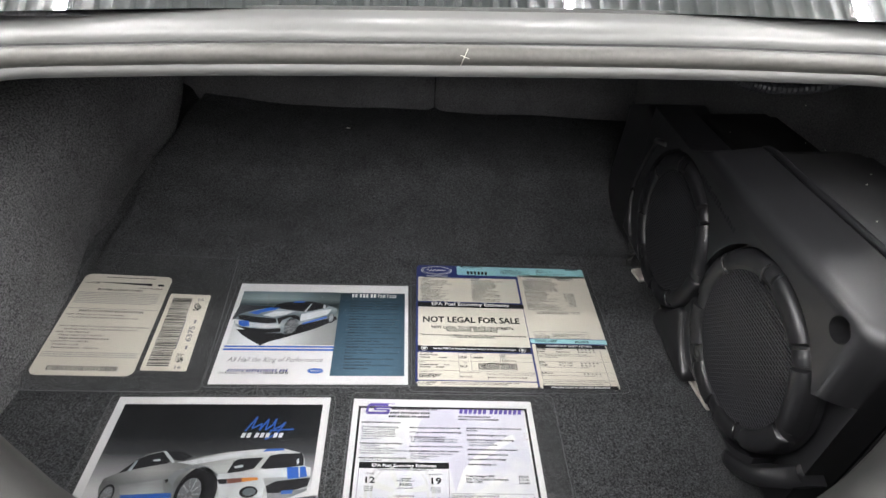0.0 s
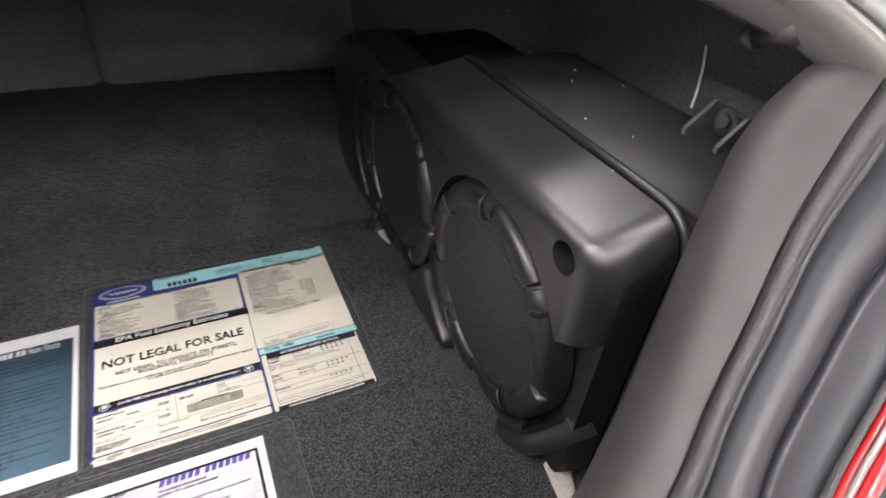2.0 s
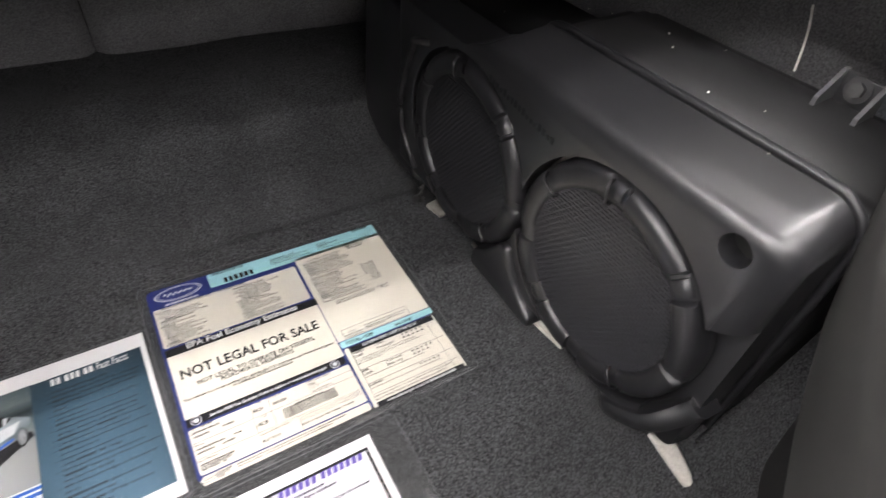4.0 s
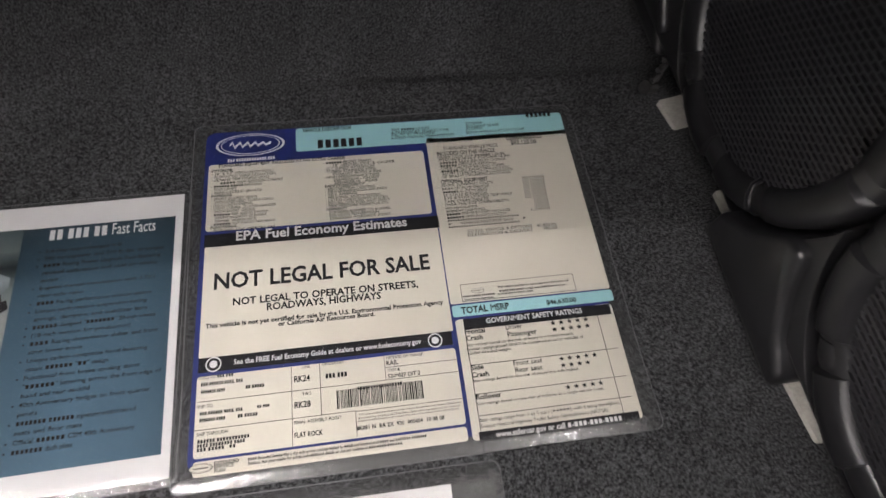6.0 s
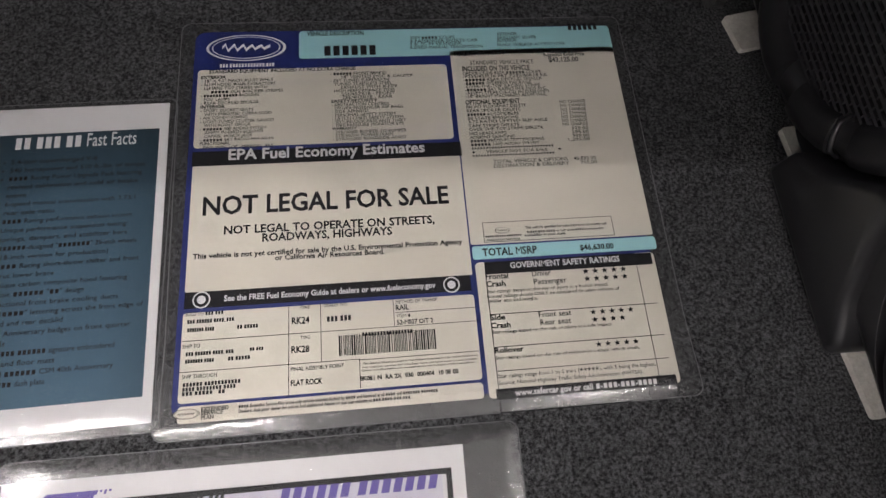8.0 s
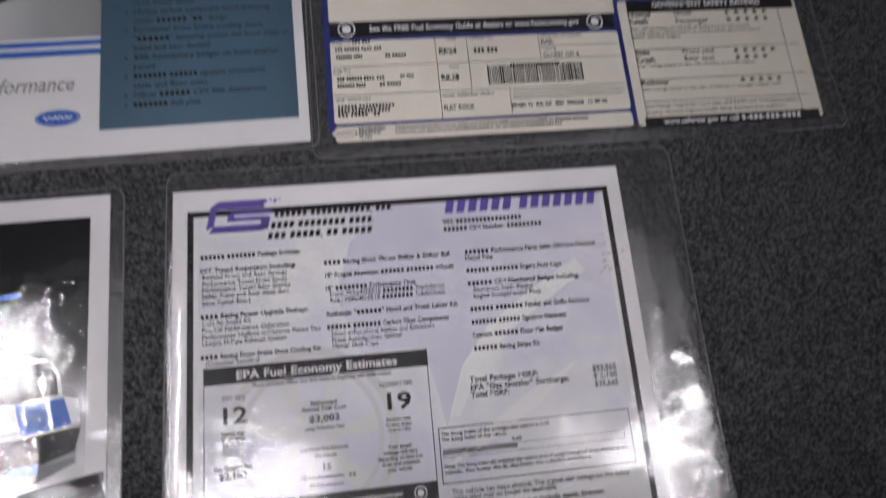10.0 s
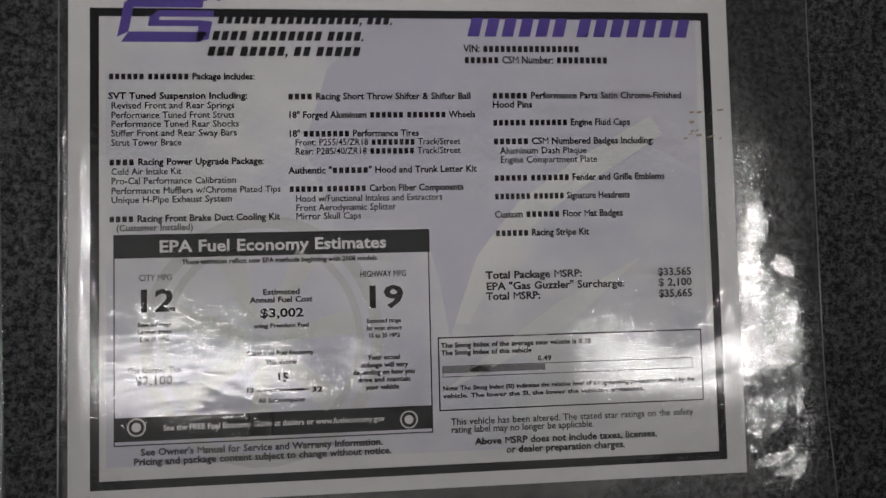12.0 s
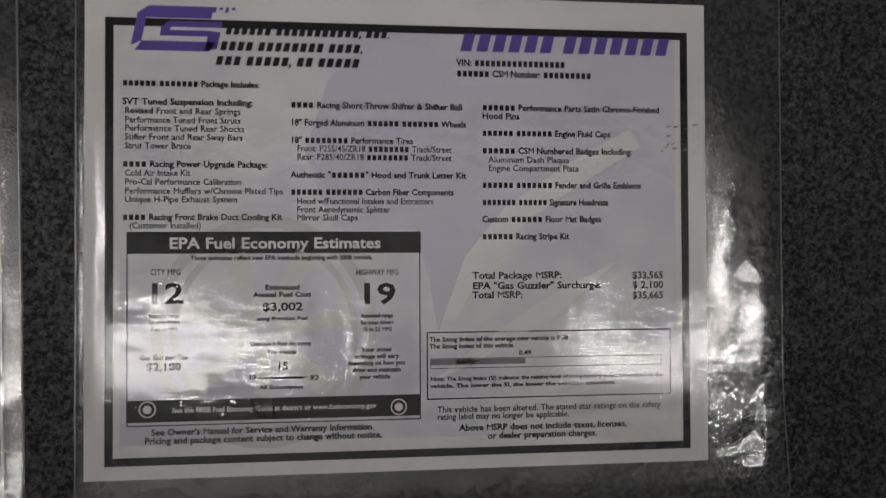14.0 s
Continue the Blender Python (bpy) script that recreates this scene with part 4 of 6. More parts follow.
def barcode(sheet_, x, y, w, h, n, mat, level=2):
    pick = random.Random(5)
    units = [pick.choice((1, 1, 1, 1, 2)) for _ in range(n)]
    unit = w / sum(units)
    for k, u in enumerate(units):
        if k % 2 == 0:
            block(sheet_, "barcode", x, y, x + u * unit, y + h, mat, 0, level)
        x += u * unit


def badge(sheet_):
    """The maker's angular violet mark, as two plain hooked bands and a row of flags."""
    def band(pts):
        poly(sheet_, "violet_mark", [(18.5 + a + 0.2 * b, 183.0 + b) for a, b in pts], violet_ink, 2)
    band([(2, 0), (33, 0), (35, 4.2), (4, 4.2)])
    band([(0, 2), (4, 4.2), (4, 14.5), (0, 16.5)])
    band([(0, 16.0), (4, 14.2), (31, 14.2), (31, 19.4), (4, 19.4)])
    band([(11, 6.5), (31, 6.5), (31, 9.0), (15, 9.0), (15, 10.5), (11, 10.5)])
    band([(11, 10.4), (36, 10.4), (36, 13.0), (14, 13.0)])
    band([(31, 0.2), (36, 1.2), (36, 8.5), (31, 9.0)])
    for k in range(4):
        band([(31 + 2.6 * k, 17.0 + 1.2 * (k % 2)), (32.4 + 2.6 * k, 17.0 + 1.2 * (k % 2)), (32.4 + 2.6 * k, 19.4), (31 + 2.6 * k, 19.4)])


def disc(sheet_, name, x, y, rx, ry, mat, level, turn=0.0):
    c, s = math.cos(turn), math.sin(turn)
    poly(sheet_, name, [(x + rx * math.cos(a * math.pi / 16) * c - ry * math.sin(a * math.pi / 16) * s, y + rx * math.cos(a * math.pi / 16) * s + ry * math.sin(a * math.pi / 16) * c) for a in range(32)], mat, level)


def wheel(sheet_, x, y, rx, ry, level=2):
    disc(sheet_, "tyre", x, y, rx, ry, ink, level)
    disc(sheet_, "rim", x, y, rx * 0.78, ry * 0.78, car_shade, level + 1)
    for k in range(10):
        a = 2 * math.pi * k / 10
        d = (math.cos(a), math.sin(a))
        poly(sheet_, "spoke", [(x + rx * r * d[0] - w * d[1] * rx, y + ry * r * d[1] + w * d[0] * ry) for r, w in ((0.15, 0.05), (0.15, -0.05), (0.74, -0.035), (0.74, 0.035))], car_pale, 4)


# pale picture printed under the specification sheet's text
block(spec, "pale_picture", 14.5, 14.5, 259.5, 196, lavender, 0, -1)
poly(spec, "pale_body", [(128, 196), (259, 196), (259, 128), (240, 138), (212, 130), (186, 118), (168, 100), (156, 78), (150, 60), (146, 84), (140, 106), (104, 106), (92, 140), (102, 172)], pale_violet, 0)
poly(spec, "pale_highlight", [(238, 152), (206, 134), (180, 116), (162, 94), (152, 66), (158, 66), (172, 92), (190, 110), (214, 126), (243, 144)], pale_white, 1)
poly(spec, "pale_highlight", [(196, 74), (164, 52), (146, 38), (172, 50), (204, 68), (232, 92)], pale_white, 1)
for r0, r1, mat, level in ((48, 43, pale_shade, 0), (40, 37, pale_shade, 0)):
    for k in range(30):
        a0, a1 = 2 * math.pi * k / 30, 2 * math.pi * (k + 1) / 30
        poly(spec, "pale_rim", [(75 + r * math.cos(a), 62 + 1.05 * r * math.sin(a)) for r, a in ((r0, a0), (r0, a1), (r1, a1), (r1, a0))], mat, level)
for k in range(7):
    a0 = 2 * math.pi * k / 7 + 0.2
    poly(spec, "pale_spoke", [(75 + r * math.cos(a0 + d), 62 + 1.05 * r * math.sin(a0 + d)) for r, d in ((8, -0.3), (37, -0.16), (37, 0.10), (8, 0.3))], pale_grey, 1)
pick = random.Random(31)
for k in range(14):
    x, y = 252 + 16 * pick.random(), 140 + 14 * pick.random()
    w, h, lean = 0.6 + 2.2 * pick.random(), 0.4 + 0.5 * pick.random(), 3 * pick.random()
    poly(spec, "worn_spot", [(x, y), (x + w, y + 0.3 * lean), (x + w + 0.4, y + 0.3 * lean + h), (x + 0.3, y + h)], brown_wear, 5)

# the specification sheet
border(spec, "border", 8.4, 5.9, 265.6, 196.9, 3.48, ink, 1)
badge(spec)
say(spec, "heading", '###### ###########, ###.', 57.8, 190.6, 71.2, 4.43, ink, bold=True, slant=0.25)
say(spec, "heading", '#### ######## ####.', 55.5, 183.7, 61.6, 4.42, ink, bold=True, slant=0.25)
say(spec, "heading", '### #####, ## #####', 53.6, 177.3, 62.0, 4.41, ink, bold=True, slant=0.25)
say(spec, "title", '###### #######', 159.2, 185.8, 97.1, 9.14, violet_ink, bold=True, slant=0.25)
say(spec, "column_right", 'VIN: #################', 158.6, 179.2, 49.5, 3.04, ink, bold=True)
say(spec, "column_right", '###### CSM Number: #########', 158.6, 174.4, 61.6, 3.04, ink, bold=True)
say(spec, "column_left", '###### ####### Package Includes:', 15.6, 167.6, 57.3, 2.66, ink, bold=True)
say(spec, "column_left", 'SVT Tuned Suspension Including:', 15.6, 159.7, 54.4, 2.66, ink, bold=True)
say(spec, "column_left", 'Revised Front and Rear Springs', 16.6, 155.8, 48.2, 2.66, ink)
say(spec, "column_left", 'Performance Tuned Front Struts', 16.6, 151.9, 48.2, 2.66, ink)
say(spec, "column_left", 'Performance Tuned Rear Shocks', 16.6, 148.3, 49.9, 2.66, ink)
say(spec, "column_left", 'Stiffer Front and Rear Sway Bars', 16.6, 144.6, 49.1, 2.66, ink)
say(spec, "column_left", 'Strut Tower Brace', 16.6, 140.8, 27.3, 2.66, ink)
say(spec, "column_left", '#### Racing Power Upgrade Package:', 15.7, 133.0, 60.6, 2.65, ink, bold=True)
say(spec, "column_left", 'Cold Air Intake Kit', 16.6, 129.2, 27.1, 2.65, ink)
say(spec, "column_left", 'Pro-Cal Performance Calibration', 16.6, 125.4, 48.6, 2.65, ink)
say(spec, "column_left", 'Performance Mufflers w/Chrome Plated Tips', 16.6, 121.5, 66.1, 2.65, ink)
say(spec, "column_left", 'Unique H-Pipe Exhaust System', 16.6, 117.9, 46.9, 2.65, ink)
say(spec, "column_left", '#### Racing Front Brake Duct Cooling Kit', 15.7, 110.3, 66.5, 2.65, ink, bold=True)
say(spec, "column_left", '(Customer Installed)', 18.5, 106.7, 29.7, 2.65, ink)
say(spec, "column_middle", '#### Racing Short Throw Shifter & Shifter Ball', 85.9, 159.3, 75.2, 2.72, ink, bold=True)
say(spec, "column_middle", '18" Forged Aluminum ###### ####### Wheels', 85.9, 151.6, 76.9, 2.72, ink, bold=True)
say(spec, "column_middle", '18" ######## Performance Tires', 85.9, 143.9, 53.2, 2.72, ink, bold=True)
say(spec, "column_middle", 'Front: P255/45/ZR18 ######## Track/Street', 88.6, 140.3, 67.6, 2.72, ink)
say(spec, "column_middle", 'Rear: P285/40/ZR18 ######## Track/Street', 88.6, 136.6, 67.6, 2.72, ink)
say(spec, "column_middle", 'Authentic "######" Hood and Trunk Letter Kit', 85.9, 128.8, 76.8, 2.71, ink, bold=True)
say(spec, "column_middle", '###### ####### Carbon Fiber Components', 85.9, 121.3, 71.2, 2.71, ink, bold=True)
say(spec, "column_middle", 'Hood w/Functional Intakes and Extractors', 88.5, 117.3, 59.7, 2.71, ink)
say(spec, "column_middle", 'Front Aerodynamic Splitter', 88.5, 113.6, 40.5, 2.71, ink)
say(spec, "column_middle", 'Mirror Skull Caps', 88.5, 110.1, 26.4, 2.71, ink)
say(spec, "column_right", '###### Performance Parts Satin Chrome-Finished', 170.0, 159.4, 82.0, 2.79, ink, bold=True)
say(spec, "column_right", 'Hood Pins', 170.0, 155.6, 17.0, 2.79, ink, bold=True)
say(spec, "column_right", '###### ####### Engine Fluid Caps', 169.9, 148.0, 59.0, 2.79, ink, bold=True)
say(spec, "column_right", '###### CSM Numbered Badges Including:', 169.9, 140.1, 69.1, 2.79, ink, bold=True)
say(spec, "column_right", 'Aluminum Dash Plaque', 172.7, 136.1, 37.0, 2.79, ink)
say(spec, "column_right", 'Engine Compartment Plate', 172.7, 132.3, 41.4, 2.79, ink)
say(spec, "column_right", '###### ####### Fender and Grille Emblems', 169.8, 124.7, 73.3, 2.79, ink, bold=True)
say(spec, "column_right", '####### ###### Signature Headrests', 169.8, 117.0, 57.9, 2.78, ink, bold=True)
say(spec, "column_right", 'Custom ###### Floor Mat Badges', 169.7, 109.4, 54.7, 2.78, ink, bold=True)
say(spec, "column_right", '###### Racing Stripe Kit', 169.7, 101.7, 39.7, 2.78, ink, bold=True)
say(spec, "price_lines", 'Total Package MSRP:', 165.3, 84.2, 40.6, 3.02, ink, bold=True)
say(spec, "price_lines", '$33,565', 238.5, 83.8, 14.7, 3.09, ink, bold=True)
say(spec, "price_lines", 'EPA "Gas Guzzler" Surcharge:', 165.3, 79.6, 58.7, 3.02, ink, bold=True)
say(spec, "price_lines", '$ 2,100', 238.5, 79.4, 14.7, 3.09, ink, bold=True)
say(spec, "price_lines", 'Total MSRP:', 165.2, 75.5, 22.7, 3.02, ink, bold=True)
say(spec, "price_lines", '$35,665', 238.5, 74.7, 14.7, 3.09, ink, bold=True)
border(spec, "fuel_box", 17.3, 22.5, 142.1, 105.3, 0.48, ink, 1)
block(spec, "fuel_header", 17.3, 95.9, 142.4, 105.1, ink, 0, 1)
block(spec, "fuel_footer", 17.5, 24.2, 142.1, 33.5, ink, 0, 1)
say(spec, "fuel_title", 'EPA Fuel Economy Estimates', 34.8, 98.1, 90.0, 4.60, white_ink, bold=True)
say(spec, "fuel_title", 'See the FREE Fuel Economy Guide at dealers or www.fueleconomy.gov', 36.2, 28.1, 86.3, 2.16, white_ink, bold=True)
seal(spec, 26.0, 29.7, 3.6)
seal(spec, 132.4, 28.2, 3.6)
say(spec, "fuel_text", 'These estimates reflect new EPA methods beginning with 2008 models.', 43.7, 93.1, 77.6, 1.94, ink, bold=True)
say(spec, "fuel_text", 'CITY MPG', 27.1, 86.9, 12.8, 2.41, ink)
say(spec, "fuel_text", '12', 25.0, 74.8, 16.1, 8.42, ink, bold=True)
say(spec, "fuel_text", 'Expected range', 26.6, 68.8, 12.8, 1.68, ink, bold=True)
say(spec, "fuel_text", 'for most drivers', 26.7, 65.9, 12.8, 1.68, ink, bold=True)
say(spec, "fuel_text", '8 to 15 MPG', 27.4, 63.0, 11.2, 1.68, ink, bold=True)
say(spec, "fuel_text", 'Gas Guzzler Tax', 22.7, 50.7, 20.3, 2.16, ink, bold=True)
say(spec, "fuel_text", '$2,100', 25.5, 46.1, 14.4, 3.36, ink, bold=True)
say(spec, "fuel_text", 'Estimated', 75.0, 80.1, 14.7, 2.20, ink, bold=True)
say(spec, "fuel_text", 'Annual Fuel Cost', 70.0, 77.0, 24.6, 2.20, ink, bold=True)
say(spec, "fuel_text", '$3,002', 73.8, 71.1, 17.3, 3.42, ink, bold=True)
say(spec, "fuel_text", 'using Premium Fuel', 71.4, 66.9, 21.7, 1.71, ink, bold=True)
say(spec, "fuel_text", 'Combined Fuel Economy', 68.5, 55.9, 26.2, 1.95, ink, bold=True)
say(spec, "fuel_text", 'This Vehicle', 75.9, 52.2, 12.3, 1.95, ink, bold=True)
say(spec, "fuel_text", '15', 79.7, 45.4, 5.3, 3.42, ink, bold=True)
say(spec, "fuel_text", '12', 67.8, 41.5, 3.6, 1.95, ink, bold=True)
say(spec, "fuel_text", '32', 93.7, 40.9, 4.4, 1.96, ink, bold=True)
say(spec, "fuel_text", 'All Subcompacts', 72.8, 37.3, 18.3, 1.71, ink, bold=True)
say(spec, "fuel_text", 'HIGHWAY MPG', 113.8, 86.2, 18.8, 2.48, ink)
say(spec, "fuel_text", '19', 114.5, 73.8, 17.0, 8.67, ink, bold=True)
say(spec, "fuel_text", 'Expected range', 116.2, 67.6, 13.8, 1.73, ink, bold=True)
say(spec, "fuel_text", 'for most drivers', 116.0, 64.6, 14.3, 1.73, ink, bold=True)
say(spec, "fuel_text", '15 to 23 MPG', 116.7, 61.6, 12.8, 1.73, ink, bold=True)
say(spec, "fuel_text", 'Your actual', 116.2, 52.7, 13.1, 1.98, ink, bold=True)
say(spec, "fuel_text", 'mileage will vary', 113.5, 49.7, 19.0, 1.98, ink, bold=True)
say(spec, "fuel_text", 'depending on how you', 110.3, 46.8, 24.9, 1.97, ink, bold=True)
say(spec, "fuel_text", 'drive and maintain', 112.2, 43.8, 21.2, 1.97, ink, bold=True)
say(spec, "fuel_text", 'your vehicle', 115.4, 40.8, 13.3, 1.98, ink, bold=True)
block(spec, "fuel_scale", 72.1, 41.5, 93.0, 42.4, ink, 0, 1)
border(spec, "smog_box", 144.8, 30.9, 256.5, 60.8, 0.52, ink, 1)
block(spec, "smog_bar", 146.4, 46.1, 189.1, 48.6, grey_ink, 0, 1)
border(spec, "smog_scale", 146.5, 44.5, 252.1, 49.0, 0.26, ink, 1)
say(spec, "smog_text", 'The Smog Index of the average new vehicle is 0.38', 146.0, 56.5, 62.6, 2.00, ink, bold=True)
say(spec, "smog_text", 'The Smog Index of this vehicle', 146.0, 53.5, 37.5, 2.00, ink, bold=True)
say(spec, "smog_text", '0.49', 186.0, 50.0, 5.7, 2.02, ink, bold=True)
say(spec, "smog_text", 'Note: The Smog Index (SI) indicates the relative level of smog-forming pollutants emitted by the', 146.4, 39.2, 106.1, 1.75, ink, bold=True)
say(spec, "smog_text", "vehicle. The lower the SI, the lower the vehicle's emissions.", 146.4, 36.1, 84.3, 1.75, ink, bold=True)
say(spec, "small_print", 'This vehicle has been altered. The stated star ratings on the safety', 149.4, 25.2, 102.0, 2.74, ink)
say(spec, "small_print", 'rating label may no longer be applicable.', 149.3, 22.0, 59.5, 2.74, ink)
say(spec, "small_print", 'Above MSRP does not include taxes, licenses,', 159.1, 16.9, 76.4, 2.75, ink, bold=True)
say(spec, "small_print", 'or dealer preparation charges.', 171.8, 13.1, 49.8, 2.76, ink, bold=True)
say(spec, "small_print", "See Owner's Manual for Service and Warranty Information.", 27.6, 18.7, 94.1, 2.64, ink, bold=True)
say(spec, "small_print", 'Pricing and package content subject to change without notice.', 24.9, 15.1, 100.3, 2.63, ink, bold=True)

# the window price sticker
block(price, "equipment_panel", 3.4, 189.9, 195.4, 257.6, cream, 3, 1)
block(price, "fuel_bar", 3.1, 175.2, 200.4, 187.1, ink, 0, 1)
block(price, "notice_panel", 3.8, 81.5, 198.4, 175.2, cream, 1, 1)
block(price, "guide_bar", 3.9, 70.2, 196.7, 81.5, ink, 0, 1)
block(price, "dealer_panel", 3.6, 9.4, 197.8, 67.4, cream, 2.5, 1)
block(price, "service_panel", 3.8, -2.8, 197.7, 7.5, cream, 2.5, 1)
block(price, "price_panel", 199.4, 103.5, 335.8, 270.7, cream, 2, 1)
block(price, "description_band", 79.6, 266.0, 336.1, 292.3, cyan_ink, 3, 1)
block(price, "total_band", 200.0, 92.3, 336.5, 102.3, cyan_ink, 2, 1)
block(price, "safety_panel", 201.0, -3.4, 332.9, 90.1, cream, 3, 1)
block(price, "safety_header", 207.8, 80.9, 330.9, 89.8, ink, 0, 2)
block(price, "safety_footer", 205.8, -4.5, 330.2, 2.4, ink, 0, 2)
oval(price, 39.1, 277.4, 30.5, 12.3, white_ink, navy_ink)
say(price, "web_line", '###.############.###', 19.2, 259.3, 41.7, 3.77, white_ink)
say(price, "description_text", 'VEHICLE DESCRIPTION', 86.0, 287.5, 45.0, 4.00, ink, bold=True)
say(price, "description_text", '######', 98.2, 268.1, 42.7, 10.62, ink, bold=True)
say(price, "description_text", '2009 ##### COUPE', 168.0, 282.1, 36.6, 2.89, ink)
say(price, "description_text", '4-PASSENGER SPORTS CAR', 167.8, 278.7, 55.3, 2.88, ink)
say(price, "description_text", '5.4L SC 4V V8 ENGINE', 167.5, 276.0, 42.1, 2.86, ink)
say(price, "description_text", '6-SPEED MANUAL TRANSMISSION', 167.3, 272.6, 59.8, 2.85, ink)
say(price, "description_text", 'EXTERIOR', 240.1, 284.1, 16.5, 2.97, ink)
say(price, "description_text", 'BRILLIANT SILVER', 239.7, 280.5, 32.8, 2.95, ink)
say(price, "description_text", 'INTERIOR', 239.2, 277.6, 16.5, 2.93, ink)
say(price, "description_text", 'BLACK W/BLACK ACCENT LTHR', 238.8, 273.5, 57.4, 2.92, ink)
say(price, "description_text", '######', 300.2, 288.2, 26.1, 7.35, ink, bold=True)
say(price, "equipment_text", 'STANDARD EQUIPMENT INCLUDED AT NO EXTRA CHARGE', 11.7, 254.2, 111.6, 3.20, ink, bold=True)
say(price, "equipment_text", 'EXTERIOR', 6.0, 249.4, 18.2, 2.64, ink, bold=True)
say(price, "equipment_text", '- 18" X 9.5" MACH ALUM WHLS', 6.1, 246.1, 53.7, 2.62, ink)
say(price, "equipment_text", '- ALUM HOOD W/AIR EXTRACTORS', 6.2, 242.8, 55.6, 2.61, ink)
say(price, "equipment_text", '- LEMANS TOP STRIPES WITH', 6.3, 239.5, 49.4, 2.59, ink)
say(price, "equipment_text", '      ##### SIDE ROCKER STRIPES', 6.4, 236.2, 61.3, 2.58, ink)
say(price, "equipment_text", '- ###### ##### BADGING', 6.5, 233.0, 43.2, 2.56, ink)
say(price, "equipment_text", '- FOG LAMPS', 6.6, 229.7, 21.4, 2.55, ink)
say(price, "equipment_text", '- REAR DECKLID SPOILER', 6.7, 226.5, 42.9, 2.54, ink)
say(price, "equipment_text", 'INTERIOR', 6.7, 223.3, 17.8, 2.52, ink, bold=True)
say(price, "equipment_text", '- SPORT BUCKET SEATS', 6.8, 220.1, 38.8, 2.51, ink)
say(price, "equipment_text", '   WITH EMBOSSED COBRA LOGO', 6.9, 216.9, 52.4, 2.50, ink)
say(price, "equipment_text", '- AIR CONDITIONING', 7.0, 213.8, 34.7, 2.48, ink)
say(price, "equipment_text", '- LIGHT-TUNED CLUSTER GAUGES', 7.1, 210.6, 54.1, 2.47, ink)
say(price, "equipment_text", '   WITH BOOST GAUGE', 7.2, 207.5, 36.4, 2.46, ink)
say(price, "equipment_text", '- ###### 500 AUDIO SYSTEM', 7.3, 204.3, 47.9, 2.44, ink)
say(price, "equipment_text", '   AM/FM IN-DASH 6CD/MP3', 7.4, 201.3, 45.9, 2.43, ink)
say(price, "equipment_text", '   CAPABL W/AUX JACK', 7.5, 198.2, 38.0, 2.42, ink)
say(price, "equipment_text", '- ###### SAT RADIO N/A AK/HI', 7.6, 195.1, 53.3, 2.40, ink)
say(price, "equipment_text", 'FUNCTIONAL', 7.7, 192.2, 21.7, 2.39, ink, bold=True)
say(price, "equipment_text", '- PWR WIN, LOC, MIRRORS, RKE', 7.8, 189.0, 53.0, 2.38, ink)
say(price, "equipment_text", '- ###### FRONT BRAKES', 103.3, 249.7, 43.8, 2.70, ink)
say(price, "equipment_text", '      14" VENTED DISC & CALIPER', 103.3, 246.6, 64.9, 2.68, ink)
say(price, "equipment_text", '- SVT TUNED SUSPENSION', 103.3, 243.4, 45.7, 2.67, ink)
say(price, "equipment_text", '- TUNED STAINLESS STEEL', 103.4, 240.2, 47.7, 2.65, ink)
say(price, "equipment_text", '      EXHAUST WITH X-PIPE', 103.4, 237.1, 51.7, 2.64, ink)
say(price, "equipment_text", '- HIGH PERFORMANCE TIRES', 103.4, 234.0, 49.5, 2.63, ink)
say(price, "equipment_text", '      255/45ZR18 - FRONT', 103.4, 230.9, 49.4, 2.61, ink)
say(price, "equipment_text", '      285/40ZR18 - REAR', 103.5, 227.8, 47.2, 2.60, ink)
say(price, "equipment_text", 'SAFETY/SECURITY', 103.5, 224.7, 35.3, 2.59, ink, bold=True)
say(price, "equipment_text", '- ABS/TRACTION CONTROL', 103.5, 221.6, 44.9, 2.57, ink)
say(price, "equipment_text", '- DRIVER/PASSENGER AIR BAGS', 103.5, 218.6, 55.1, 2.56, ink)
say(price, "equipment_text", '- SIDE AIRBAGS', 103.6, 215.6, 28.3, 2.55, ink)
say(price, "equipment_text", '- PERSONAL SAFETY SYSTEM', 103.6, 212.5, 48.6, 2.53, ink)
say(price, "equipment_text", '- LATCH CHILD SAFETY SYSTEM', 103.6, 209.5, 54.6, 2.52, ink)
say(price, "equipment_text", '- SECURILOCK PASS ANTI THEFT', 103.6, 206.5, 56.5, 2.51, ink)
say(price, "equipment_text", '- TIRE PRESSURE MONITOR SYS', 103.7, 203.6, 54.3, 2.49, ink)
say(price, "equipment_text", 'WARRANTY', 103.7, 200.8, 18.3, 2.48, ink, bold=True)
say(price, "equipment_text", '- 3YR/36000 BUMPER TO BUMPER', 103.7, 197.7, 56.1, 2.47, ink)
say(price, "equipment_text", '- 5YR/60,000 POWERTRAIN', 103.7, 194.8, 45.9, 2.46, ink)
say(price, "equipment_text", '- 5YR/60,000 ROADSIDE ASSIST', 103.8, 191.8, 55.8, 2.44, ink)
say(price, "bar_text", 'EPA Fuel Economy Estimates', 28.1, 179.5, 144.3, 8.50, white_ink, bold=True)
say(price, "notice_text", 'NOT LEGAL FOR SALE', 11.7, 136.9, 175.3, 13.58, ink, bold=True)
say(price, "notice_text", 'NOT LEGAL TO OPERATE ON STREETS,', 27.3, 121.7, 147.9, 5.94, ink, bold=True)
say(price, "notice_text", 'ROADWAYS, HIGHWAYS', 53.4, 114.8, 90.7, 5.89, ink, bold=True)
say(price, "notice_text", 'This vehicle is not yet certified for sale by the U.S. Environmental Protection Agency', 7.7, 104.7, 185.7, 3.67, ink, bold=True)
